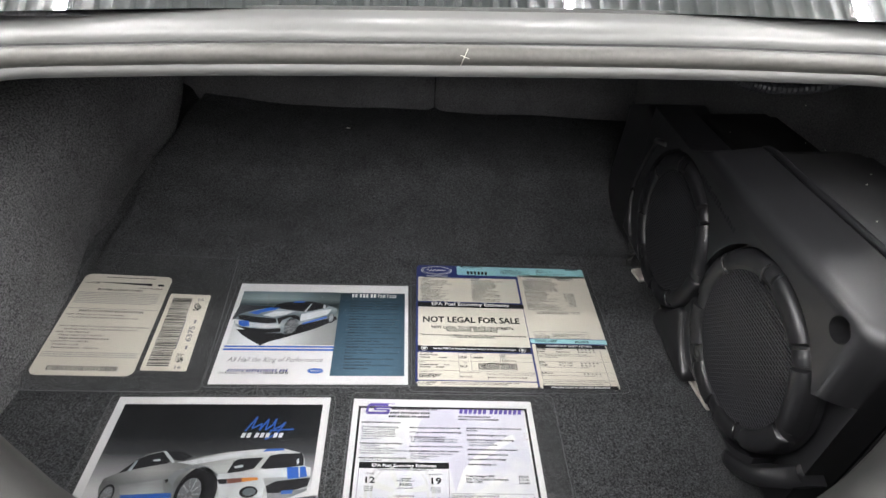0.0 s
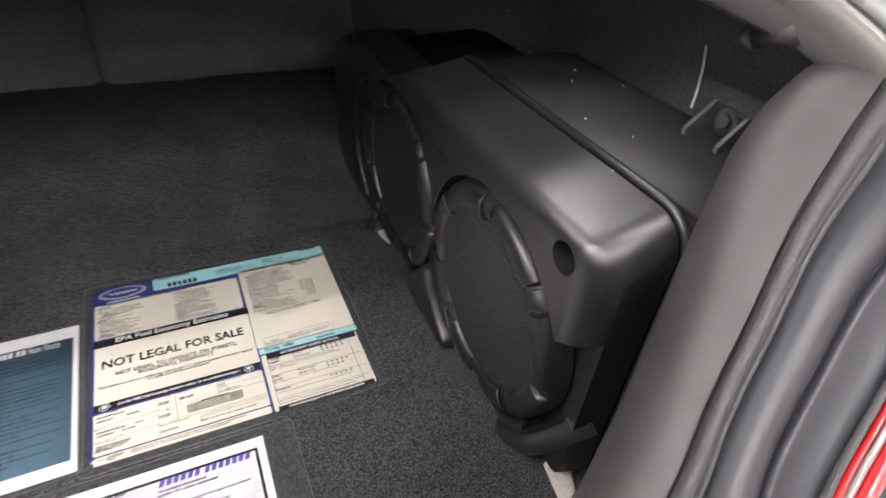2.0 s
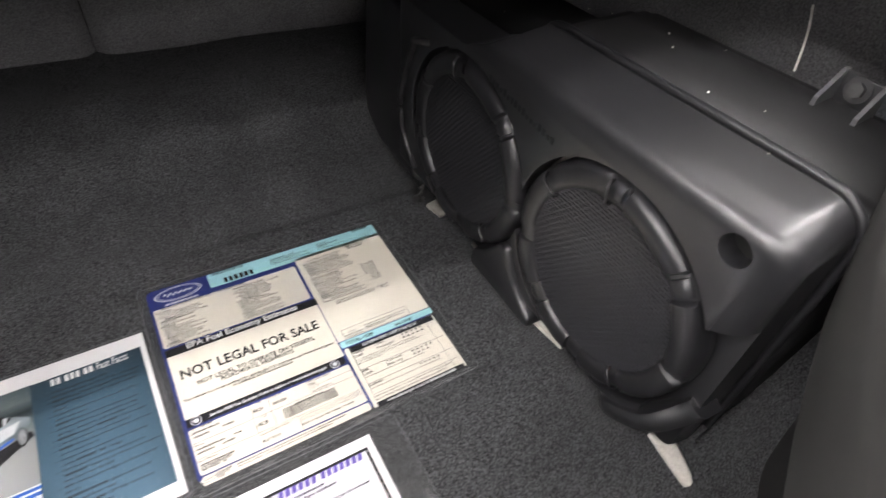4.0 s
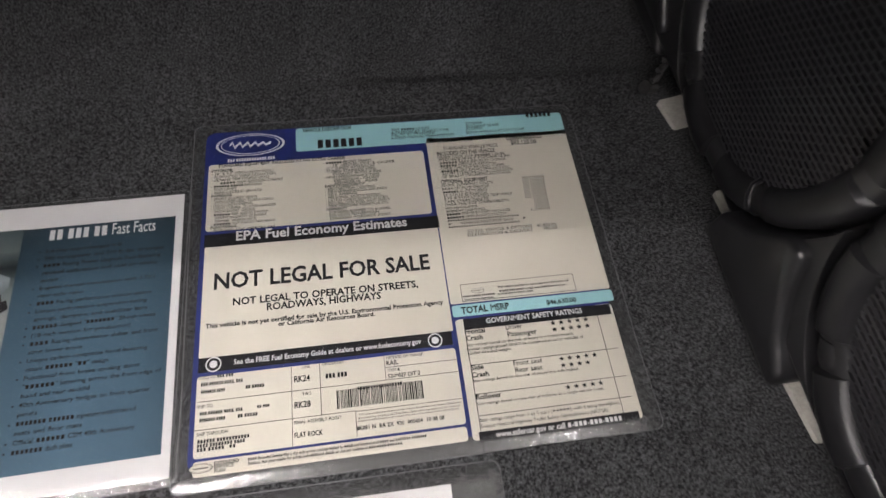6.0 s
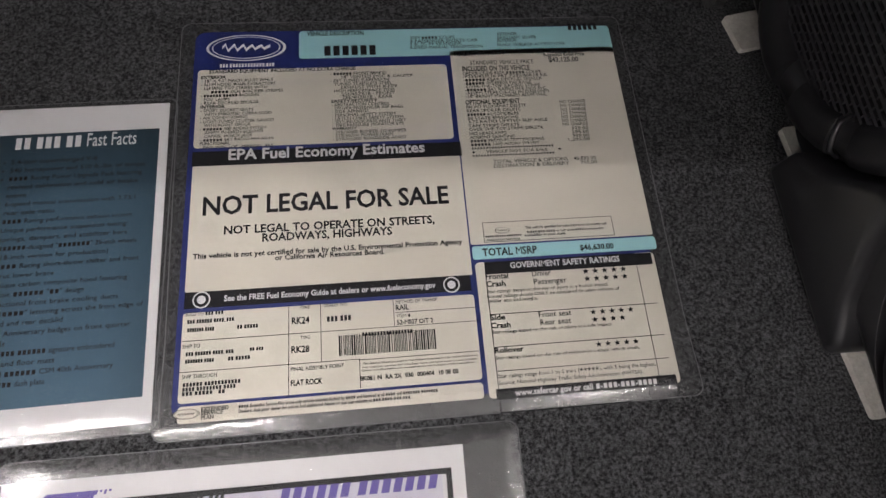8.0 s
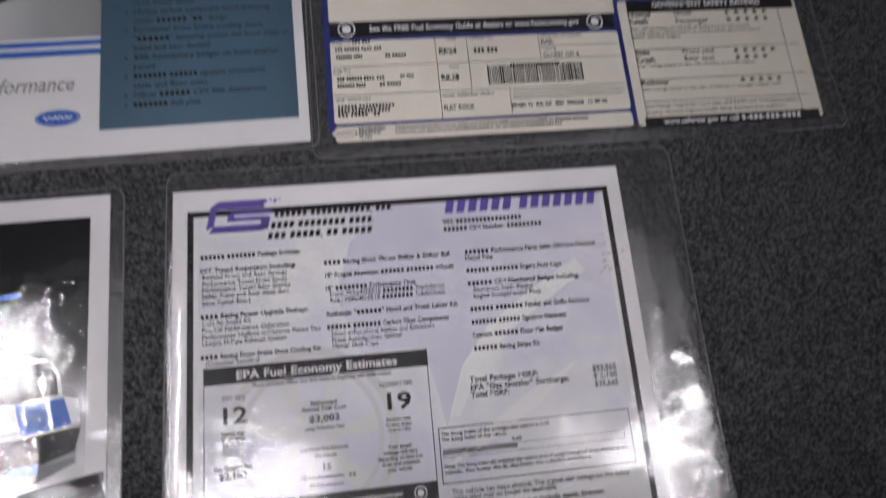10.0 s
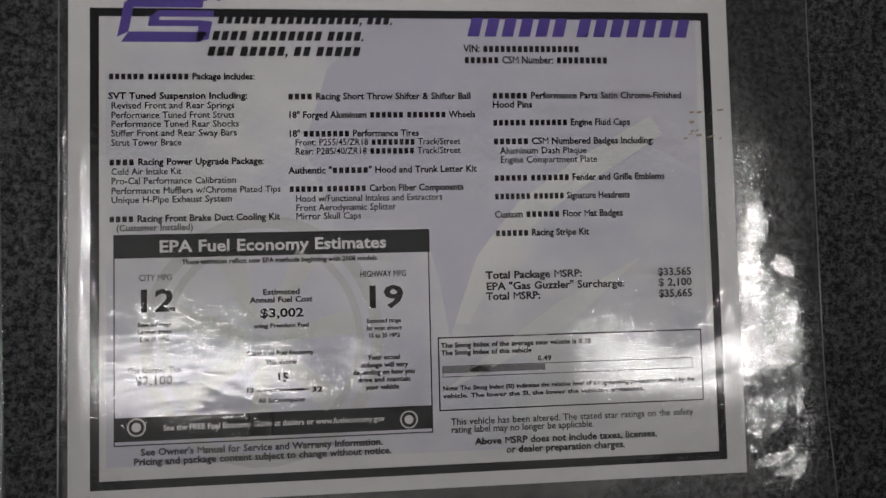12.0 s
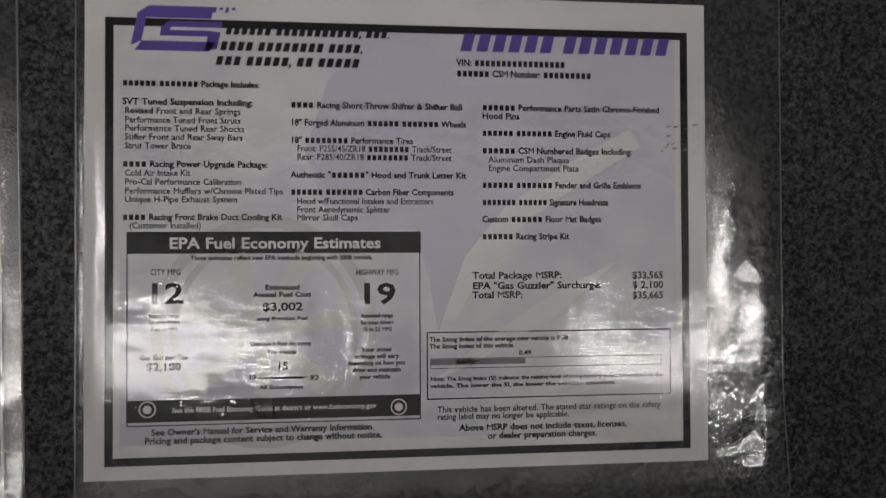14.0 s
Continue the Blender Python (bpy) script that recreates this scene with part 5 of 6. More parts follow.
say(price, "notice_text", 'or California Air Resources Board.', 62.6, 100.6, 75.4, 3.69, ink, bold=True)
say(price, "bar_text", 'See the FREE Fuel Economy Guide at dealers or www.fueleconomy.gov', 29.6, 73.9, 142.1, 3.86, white_ink, bold=True)
seal(price, 14.9, 75.8, 5.8)
seal(price, 183.0, 75.2, 5.8)
say(price, "dealer_text", 'SOLD TO ### ###', 5.1, 65.2, 24.6, 2.63, ink)
say(price, "dealer_text", '### ###### ####, ###.', 6.5, 60.0, 30.7, 2.99, ink, bold=True)
say(price, "dealer_text", '####### ####', 6.9, 54.5, 17.2, 2.95, ink, bold=True)
say(price, "dealer_text", '## #####', 38.5, 54.5, 13.8, 2.97, ink, bold=True)
say(price, "dealer_text", 'ONE', 79.6, 64.9, 6.4, 2.30, ink)
say(price, "dealer_text", 'RK24', 73.7, 55.1, 11.9, 4.51, ink, bold=True)
say(price, "dealer_text", 'DEALER NO.', 95.1, 65.2, 16.4, 2.31, ink)
say(price, "dealer_text", '### ###', 96.8, 55.1, 16.6, 4.16, ink, bold=True)
say(price, "dealer_text", 'METHOD OF TRANSP.', 143.4, 64.3, 29.4, 2.34, ink)
say(price, "dealer_text", 'RAIL', 143.1, 59.8, 9.3, 3.49, ink, bold=True)
say(price, "dealer_text", 'ITEM #', 143.9, 54.7, 9.3, 2.30, ink)
say(price, "dealer_text", '52-M027 O/T 2', 143.6, 49.8, 24.7, 3.04, ink, bold=True)
say(price, "dealer_text", 'SHIP TO', 4.5, 44.0, 11.3, 2.52, ink)
say(price, "dealer_text", '### ###### ####, ###.', 6.7, 38.9, 30.8, 2.86, ink, bold=True)
say(price, "dealer_text", '####### ####', 6.7, 34.2, 18.2, 2.83, ink, bold=True)
say(price, "dealer_text", '## ###', 47.0, 39.4, 9.0, 2.53, ink, bold=True)
say(price, "dealer_text", '## #####', 33.4, 34.2, 14.2, 2.85, ink, bold=True)
say(price, "dealer_text", 'TWO', 79.6, 44.6, 6.6, 2.21, ink)
say(price, "dealer_text", 'RK28', 73.5, 36.0, 12.0, 4.34, ink, bold=True)
say(price, "dealer_text", '#################', 119.8, 43.6, 34.2, 2.98, ink, bold=True)
say(price, "dealer_text", 'SHIP THROUGH', 5.3, 24.6, 21.9, 2.43, ink)
say(price, "dealer_text", '###### ###########', 6.0, 19.6, 36.1, 2.75, ink, bold=True)
say(price, "dealer_text", '#### ######## ####', 5.9, 16.7, 33.2, 2.73, ink, bold=True)
say(price, "dealer_text", '### #####   ##', 5.8, 14.0, 26.8, 2.71, ink, bold=True)
say(price, "dealer_text", 'FINAL ASSEMBLY POINT', 73.2, 24.3, 34.4, 2.47, ink)
say(price, "dealer_text", 'FLAT ROCK', 73.2, 15.0, 20.0, 3.46, ink, bold=True)
say(price, "dealer_text", 'This label is affixed pursuant to the Federal Automobile Information Disclosure', 119.8, 24.9, 76.2, 1.43, ink)
say(price, "dealer_text", 'Act. Gasoline, License, and Title Fees, State and Local taxes are not included.', 119.3, 22.5, 76.4, 1.42, ink)
say(price, "dealer_text", 'Dealer installed options or accessories are not included unless listed above.', 119.2, 20.5, 74.7, 1.42, ink)
say(price, "dealer_text", '8K081 N  RA 2X  930  000404  10 08 08', 117.5, 14.7, 64.7, 2.81, ink, bold=True)
block(price, "rule", 71.8, 9.2, 72.2, 68.5, ink, 0, 2)
block(price, "rule", 92.8, 28.5, 93.2, 68.2, ink, 0, 2)
block(price, "rule", 141.7, 48.6, 142.1, 68.3, ink, 0, 2)
block(price, "rule", 117.5, 10.3, 117.9, 28.6, ink, 0, 2)
block(price, "rule", 4.5, 48.5, 199.2, 48.9, ink, 0, 2)
block(price, "rule", 2.9, 28.6, 118.1, 29.0, ink, 0, 2)
block(price, "rule", 142.2, 58.0, 198.8, 58.4, ink, 0, 2)
block(price, "rule", 118.1, 28.0, 197.5, 28.4, ink, 0, 2)
barcode(price, 104.5, 31.7, 65.5, 13.5, 108, ink, 3)
say(price, "service_text", 'EXTENDED', 18.1, 3.9, 17.1, 2.33, ink, bold=True)
say(price, "service_text", 'SERVICE', 18.2, 1.6, 13.6, 2.32, ink, bold=True)
say(price, "service_text", 'PLAN', 18.4, -1.1, 7.8, 2.31, ink, bold=True)
say(price, "service_text", '#### Extended Service Plan is the only service contract backed by #### and honored at all #### and ####### #######', 41.0, 3.9, 126.6, 2.01, ink, bold=True)
say(price, "service_text", 'Dealers. Ask your dealer for prices and additional details or see our website at ###.####-###.###.', 41.1, 1.0, 108.9, 2.00, ink, bold=True)
oval(price, 9.3, 2.9, 8.2, 3.2, ink, cream)
say(price, "price_text", 'PRICE INFORMATION', 202.6, 264.9, 41.0, 3.98, ink)
say(price, "price_text", "Manufacturer's", 276.4, 265.6, 22.4, 2.92, ink, bold=True)
say(price, "price_text", 'Suggested Retail Price', 275.9, 262.7, 34.8, 2.91, ink, bold=True)
say(price, "price_text", 'STANDARD VEHICLE PRICE', 214.5, 256.1, 52.3, 3.94, ink)
say(price, "price_text", '$43,125.00', 279.4, 257.0, 25.3, 4.62, ink, bold=True)
say(price, "price_text", 'INCLUDED ON THIS VEHICLE', 207.6, 250.2, 55.3, 4.45, ink, bold=True)
say(price, "price_text", 'OPTIONAL EQUIPMENT', 207.2, 219.2, 43.4, 4.23, ink, bold=True)
say(price, "price_text", 'ORDER CODE 820A ###### COUPE', 207.3, 246.7, 64.5, 2.76, ink)
say(price, "price_text", '-P255/45/R18 FRT P285/40R18 RR', 207.4, 243.7, 69.0, 2.75, ink)
say(price, "price_text", '-###### REAR DECKLID SPOILER', 207.5, 240.5, 64.1, 2.73, ink)
say(price, "price_text", '-###### INTERIOR PACKAGE', 207.6, 237.3, 54.7, 2.72, ink)
say(price, "price_text", '-OVER-THE-TOP RACING STRIPE', 207.7, 234.3, 61.5, 2.71, ink)
say(price, "price_text", '-###### SAT RADIO W/6 MOS SVC', 207.8, 231.3, 66.0, 2.69, ink)
say(price, "price_text", '-AM/FM STEREO/6-CD IN DASH/MP3', 207.9, 228.3, 68.1, 2.68, ink)
say(price, "price_text", '-18" BRIGHT MACHINED ALUM WHL', 207.9, 225.3, 65.7, 2.67, ink)
say(price, "price_text", 'FRONT FLOORMAT DELETE', 207.3, 215.9, 47.9, 2.63, ink)
say(price, "price_text", 'NO CHARGE', 282.4, 218.0, 21.2, 2.71, ink)
say(price, "price_text", 'REAR SPOILER DELETE', 207.3, 212.4, 43.2, 2.61, ink)
say(price, "price_text", 'NO CHARGE', 282.3, 214.5, 21.1, 2.69, ink)
say(price, "price_text", '###### AUTOMOBILES', 207.4, 209.0, 40.8, 2.60, ink)
say(price, "price_text", 'NO CHARGE', 282.1, 211.0, 21.1, 2.68, ink)
say(price, "price_text", '50 STATE EMISSIONS', 207.4, 205.6, 40.7, 2.58, ink)
say(price, "price_text", 'NO CHARGE', 282.0, 207.6, 21.0, 2.66, ink)
say(price, "price_text", '3.73 RATIO LIMITED SLIP AXLE', 207.4, 202.5, 63.4, 2.57, ink)
say(price, "price_text", 'NO CHARGE', 281.9, 204.2, 21.0, 2.65, ink)
say(price, "price_text", 'TAPE STRIPE DELETE', 207.5, 198.9, 40.4, 2.55, ink)
say(price, "price_text", 'NO CHARGE', 281.7, 200.8, 20.9, 2.63, ink)
say(price, "price_text", 'OVER THE TOP STRIPE DELETE', 207.5, 195.8, 58.5, 2.54, ink)
say(price, "price_text", 'NO CHARGE', 281.6, 197.4, 20.8, 2.62, ink)
say(price, "price_text", 'HID HEADLAMPS', 207.5, 192.2, 29.0, 2.52, ink)
say(price, "price_text", '525.00', 288.3, 193.8, 14.0, 2.61, ink)
say(price, "price_text", 'AMBIENT LIGHTING', 207.6, 189.0, 35.6, 2.51, ink)
say(price, "price_text", '295.00', 288.2, 190.4, 13.9, 2.59, ink)
say(price, "price_text", '##### PREMIUM TRIM PACKAGE', 207.6, 185.9, 58.0, 2.50, ink)
say(price, "price_text", '395.00', 288.0, 187.1, 13.9, 2.58, ink)
say(price, "price_text", '###### 1000 AUDIO SYSTEM', 207.6, 182.6, 53.3, 2.48, ink)
say(price, "price_text", '1,295.00', 283.4, 183.9, 18.4, 2.56, ink)
say(price, "price_text", '*****************************', 207.7, 179.4, 64.5, 2.47, ink)
say(price, "price_text", '*      VEHICLE NOT FOR SALE      *', 207.7, 176.2, 70.2, 2.45, ink)
say(price, "price_text", '*****************************', 207.8, 173.0, 64.1, 2.44, ink)
say(price, "price_text", 'TOTAL VEHICLE & OPTIONS   45,835.00', 223.4, 167.3, 80.4, 2.91, ink)
say(price, "price_text", 'DESTINATION & DELIVERY      795.00', 223.0, 163.6, 81.0, 2.89, ink)
border(price, "insurance_box", 209.5, 104.7, 306.7, 120.1, 0.42, ink, 2)
oval(price, 223.5, 113.3, 5.5, 2.4, ink, cream)
say(price, "price_text", '#### ##### #######', 210.6, 108.3, 26.7, 1.74, ink, bold=True)
say(price, "price_text", 'Insurance Services', 211.5, 105.6, 24.5, 1.73, ink, bold=True)
say(price, "price_text", 'This vehicle qualifies for auto insurance discounts, call', 240.5, 113.5, 61.4, 2.00, ink, bold=True)
say(price, "price_text", '#-###-###-#### or visit www.####insurance.com', 241.3, 110.0, 57.8, 1.99, ink, bold=True)
say(price, "price_text", 'availability in your state.', 239.5, 107.6, 30.9, 1.97, ink, bold=True)
say(price, "total_text", 'TOTAL MSRP', 207.2, 94.6, 39.7, 5.53, ink, bold=True)
say(price, "total_text", '$46,630.00', 278.5, 94.7, 25.6, 3.93, ink, bold=True)
say(price, "bar_text", 'GOVERNMENT SAFETY RATINGS', 225.8, 84.5, 80.8, 4.20, white_ink, bold=True)
say(price, "bar_text", 'www.safercar.gov or call #-###-###-####', 218.4, -2.8, 98.0, 3.88, white_ink, bold=True)
say(price, "safety_text", 'Frontal', 207.1, 77.3, 16.8, 4.11, ink, bold=True)
say(price, "safety_text", 'Crash', 207.3, 71.9, 13.9, 4.07, ink, bold=True)
say(price, "safety_text", 'Driver', 240.5, 77.4, 13.8, 4.16, ink)
say(price, "safety_text", 'Passenger', 240.8, 71.5, 24.5, 4.12, ink)
say(price, "safety_text", 'Star ratings based on the risk of injury in a frontal impact.', 207.1, 67.2, 88.0, 2.41, ink)
say(price, "safety_text", 'Frontal ratings should ONLY be compared to other vehicles of', 206.7, 63.7, 95.4, 2.40, ink)
say(price, "safety_text", 'similar size and weight.', 207.1, 60.5, 35.5, 2.38, ink)
say(price, "safety_text", 'Side', 207.5, 48.2, 10.4, 3.88, ink, bold=True)
say(price, "safety_text", 'Crash', 207.2, 42.6, 13.9, 3.84, ink, bold=True)
say(price, "safety_text", 'Front seat', 241.1, 47.9, 23.5, 3.94, ink)
say(price, "safety_text", 'Rear seat', 241.4, 42.5, 22.2, 3.90, ink)
say(price, "safety_text", 'Star ratings based on the risk of injury in a side impact.', 207.5, 38.8, 85.3, 2.29, ink)
say(price, "safety_text", 'Rollover', 207.7, 25.7, 19.9, 3.71, ink, bold=True)
say(price, "safety_text", 'Star ratings based on the risk of rollover in a single vehicle crash.', 208.0, 21.4, 100.6, 2.21, ink)
say(price, "safety_text", 'Star ratings range from 1 to 5 stars (*****), with 5 being the highest.', 208.3, 9.2, 109.5, 2.52, ink)
say(price, "safety_text", 'Source: National Highway Traffic Safety Administration (NHTSA).', 208.1, 4.8, 99.7, 2.49, ink)
say(price, "stars", '* * * * *', 277.7, 76.5, 32.7, 4.23, ink)
say(price, "stars", '* * * * *', 277.9, 71.0, 32.6, 4.18, ink)
say(price, "stars", '* * * * *', 278.1, 46.9, 31.9, 4.00, ink)
say(price, "stars", '* * * *', 278.3, 41.6, 24.7, 3.96, ink)
say(price, "stars", '* * * * *', 278.1, 24.6, 31.2, 3.83, ink)
block(price, "rule", 207.7, 52.0, 328.2, 52.5, ink, 0, 2)
block(price, "rule", 208.3, 29.5, 328.3, 30.0, ink, 0, 2)
block(price, "rule", 208.5, 13.5, 327.9, 14.0, ink, 0, 2)
border(price, "safety_frame", 207.5, -13.1, 318.8, 90.1, 0.52, ink, 2)

# the fact card
block(facts, "fact_panel", 184.4, 16.4, 302.9, 208.6, fact_blue, 0, 1)
block(facts, "photo", 8.5, 80.2, 185.0, 209.2, photo_grey, 0, 1)
block(facts, "stripe", 5.8, 74.6, 185.5, 78.3, blue_ink, 0, 1)
block(facts, "stripe", 5.7, 67.9, 185.2, 72.1, blue_ink, 0, 1)
say(facts, "motto", 'All Hail the King of Performance', 18.1, 44.1, 151.2, 9.59, grey_ink, slant=0.25)
say(facts, "maker_line", '###### ###########, ###.', 22.3, 23.9, 96.1, 5.77, navy_ink, bold=True, slant=0.25)
say(facts, "maker_line", 'Pure Performance.  Pure Passion.  Pure ###### ## ### ##', 11.3, 19.5, 107.8, 4.58, ink)
oval(facts, 160.8, 26.1, 14.0, 6.0, white_ink, blue_ink)
say(facts, "fact_title", '## ### ## Fast Facts', 204.4, 196.5, 83.2, 10.62, white_ink)
FACTS = (
    '5.4-liter supercharged V-8',
    '540 horsepower and 510 ft.-lbs. of torque',
    '#### Racing Power Upgrade Pack featuring',
    'revised calibration and cold air intake',
    'system',
    '6-speed manual transmission with 3.73:1',
    'rear axle ratio',
    '#### Racing performance exhaust system',
    'Unique performance suspension tuning:',
    'springs, dampers, and stabilizer bars',
    '######-designed "#######" 20-inch wheels',
    '(18-inch version for production)',
    '#### Racing short-throw shifter and front',
    'strut lower brace',
    'Unique carbon composite hood featuring',
    'classic ###### "##" design',
    'Functional front brake cooling ducts',
    '"######" lettering across the front edge of',
    'hood and rear decklid',
    '40th Anniversary badges on front quarter',
    'panels',
    '####### ###### signature embroidered',
    'seats and floor mats',
    'Official ###### CSM 40th Anniversary',
    '####### dash plate',
)
for i, line in enumerate(FACTS):
    y = 185.0 - i * 6.46
    x = 204.0
    say(facts, "fact_text", line, x, y, 2.22 * len(line), 3.4, ink)
    if line[0].isupper() or line[0].isdigit() or line[0] in "#(":
        block(facts, "bullet", x - 5.0, y + 0.7, x - 3.6, y + 2.0, ink, 0, 2)

# the car on the fact card
poly(facts, "dark_ground", [(3.8, 137.2), (6.1, 154.6), (9.1, 173.4), (70.7, 170.8), (38.7, 150.5)], car_dark, 2)
poly(facts, "ground_shade", [(16.6, 114.3), (27.8, 102.4), (52.7, 85.1), (63.9, 78.6), (74.0, 86.1), (94.3, 93.9), (120.7, 104.9), (150.7, 118.4), (183.9, 140.0), (181.5, 147.3), (129.9, 129.2), (68.4, 115.0)], ink, 2)
poly(facts, "car_body", [(8.3, 131.8), (9.2, 138.6), (12.9, 150.1), (24.6, 155.8), (41.1, 162.2), (64.7, 167.3), (73.3, 174.7), (88.9, 180.8), (108.4, 184.6), (135.5, 183.1), (152.8, 180.1), (170.6, 171.7), (181.3, 166.1), (181.5, 157.6), (176.7, 152.8), (176.6, 141.2), (172.7, 138.0), (167.2, 142.5), (157.6, 140.9), (123.4, 129.1), (118.0, 122.3), (115.3, 109.1), (102.0, 103.4), (92.0, 106.7), (66.9, 106.3), (37.4, 112.4), (15.0, 120.9)], car_silver, 3)
poly(facts, "car_glass", [(66.4, 167.4), (74.7, 176.1), (88.7, 181.7), (111.7, 184.6), (135.5, 183.6), (156.4, 178.7), (165.2, 172.5), (157.8, 166.7), (138.6, 160.6), (125.7, 158.0), (107.2, 160.1)], ink, 4)
poly(facts, "pillar", [(124.4, 158.0), (133.5, 178.2), (135.7, 177.3), (127.1, 157.6)], car_pale, 5)
poly(facts, "hood_stripe", [(28.3, 153.6), (41.6, 159.8), (64.5, 168.3), (81.0, 168.6), (72.4, 161.3), (50.7, 155.3), (45.3, 149.7)], blue_ink, 4)
poly(facts, "roof_stripe", [(103.4, 184.0), (122.6, 184.3), (121.0, 180.9), (102.3, 180.5)], blue_ink, 5)
poly(facts, "hood_light", [(52.7, 148.4), (73.0, 158.1), (107.4, 159.1), (94.1, 150.0), (72.4, 144.2)], car_pale, 4)
poly(facts, "fender_shade", [(79.4, 141.1), (94.5, 147.7), (108.8, 149.8), (117.7, 145.4), (121.1, 133.6), (115.4, 138.9), (101.6, 144.2), (89.9, 136.7), (86.2, 125.0)], ink, 4)
poly(facts, "front_grille", [(11.9, 147.7), (23.1, 147.9), (46.6, 143.7), (77.8, 141.0), (81.3, 130.7), (65.8, 128.2), (33.0, 132.2), (15.6, 138.7)], ink, 4)
poly(facts, "bumper", [(8.0, 137.2), (12.7, 137.3), (33.4, 130.4), (66.0, 126.9), (88.6, 125.9), (88.1, 119.7), (61.5, 117.6), (32.3, 121.1), (11.9, 127.4)], car_pale, 4)
poly(facts, "bumper_stripe", [(15.3, 134.6), (32.5, 134.5), (37.1, 122.5), (26.1, 120.6), (18.2, 124.9)], blue_ink, 5)
poly(facts, "lower_intake", [(14.7, 122.2), (36.2, 118.1), (65.1, 115.4), (90.1, 117.5), (91.0, 108.8), (66.9, 106.3), (37.7, 111.1)], ink, 4)
poly(facts, "car_flank", [(120.0, 151.9), (155.0, 161.9), (172.0, 165.5), (165.6, 151.2), (128.7, 137.3), (120.0, 134.4)], car_pale, 4)
poly(facts, "side_stripe", [(124.8, 130.5), (165.1, 146.6), (165.5, 143.4), (125.4, 126.4)], blue_ink, 5)
poly(facts, "back_light", [(156.6, 176.2), (160.8, 175.4), (159.7, 167.6), (156.5, 166.6)], car_pale, 5)
poly(facts, "wall_joint", [(54.5, 201.2), (55.5, 201.3), (57.7, 174.4), (56.7, 174.3)], car_shade, 2)
wheel(facts, 106.9, 121.7, 11.8, 20.9, 3)
wheel(facts, 173.0, 143.5, 5.3, 12.6, 3)

# the car on the photo sheet
block(poster, "photo", 12, 12, 300, 232, poster_photo, 0, 1)
say(poster, "title", "## ### ##", 190, 176, 60, 8.5, white_ink, True, 0.2)
poly(poster, "signature_stroke", [(194.4, 186.9), (207.0, 210.9), (208.8, 209.3), (196.2, 185.4)], blue_ink, 2)
poly(poster, "signature_stroke", [(208.9, 209.6), (205.0, 190.3), (203.0, 191.3), (206.9, 210.6)], blue_ink, 2)
poly(poster, "signature_stroke", [(203.4, 191.8), (216.4, 200.1), (217.7, 198.0), (204.7, 189.8)], blue_ink, 2)
poly(poster, "signature_stroke", [(218.1, 198.6), (215.8, 187.1), (213.8, 188.1), (216.1, 199.6)], blue_ink, 2)
poly(poster, "signature_stroke", [(213.9, 188.3), (224.5, 207.9), (226.3, 206.4), (215.7, 186.8)], blue_ink, 2)
poly(poster, "signature_stroke", [(226.4, 206.7), (224.6, 187.9), (222.6, 188.6), (224.4, 207.5)], blue_ink, 2)
poly(poster, "signature_stroke", [(222.8, 189.2), (231.2, 197.1), (232.7, 195.2), (224.3, 187.3)], blue_ink, 2)
poly(poster, "signature_stroke", [(231.0, 196.8), (235.1, 207.8), (237.0, 206.5), (232.9, 195.5)], blue_ink, 2)
poly(poster, "signature_stroke", [(237.1, 206.8), (235.9, 189.7), (233.9, 190.4), (235.0, 207.5)], blue_ink, 2)
poly(poster, "signature_stroke", [(234.4, 191.1), (242.5, 194.4), (243.5, 192.2), (235.4, 189.0)], blue_ink, 2)
poly(poster, "signature_stroke", [(242.2, 194.2), (249.5, 202.2), (251.1, 200.3), (243.8, 192.4)], blue_ink, 2)
poly(poster, "signature_stroke", [(251.2, 200.5), (242.0, 182.6), (240.2, 184.0), (249.4, 202.0)], blue_ink, 2)
poly(poster, "signature_stroke", [(241.8, 182.3), (226.8, 171.9), (225.4, 173.8), (240.5, 184.3)], blue_ink, 2)
poly(poster, "signature_stroke", [(225.2, 173.4), (230.8, 188.2), (232.7, 186.9), (227.0, 172.2)], blue_ink, 2)
poly(poster, "signature_stroke", [(231.4, 188.7), (263.8, 190.8), (264.3, 188.5), (232.0, 186.4)], blue_ink, 2)
poly(poster, "ground_shade", [(30.5, 85.4), (136.7, 67.5), (306.8, 90.1), (311.4, 76.7), (219.9, 55.6), (33.5, 63.4)], car_dark, 2)
poly(poster, "car_body", [(36.9, 79.8), (28.5, 102.7), (29.7, 116.1), (43.5, 122.9), (61.3, 142.2), (75.2, 151.2), (93.8, 155.7), (109.9, 142.0), (124.8, 140.3), (146.0, 146.6), (182.1, 153.7), (225.6, 157.9), (255.4, 158.4), (280.5, 151.6), (286.3, 142.7), (288.0, 131.3), (296.1, 129.7), (298.1, 115.5), (295.2, 101.8), (295.8, 97.3), (276.1, 88.6), (253.1, 77.4), (190.3, 66.9), (136.7, 67.5)], car_paint, 2)
poly(poster, "car_glass", [(44.9, 122.9), (62.5, 142.9), (75.5, 150.2), (92.8, 154.4), (106.1, 140.4), (104.3, 137.2), (81.8, 132.6), (61.0, 128.1)], ink, 3)
poly(poster, "pillar", [(92.4, 155.7), (96.9, 155.0), (113.2, 138.8), (110.1, 136.9)], car_pale, 4)
poly(poster, "pillar", [(55.6, 125.9), (61.5, 141.6), (64.7, 142.2), (60.3, 126.8)], car_silver, 4)
poly(poster, "mirror", [(83.5, 142.1), (92.1, 143.7), (93.2, 140.5), (84.9, 139.9)], car_pale, 4)
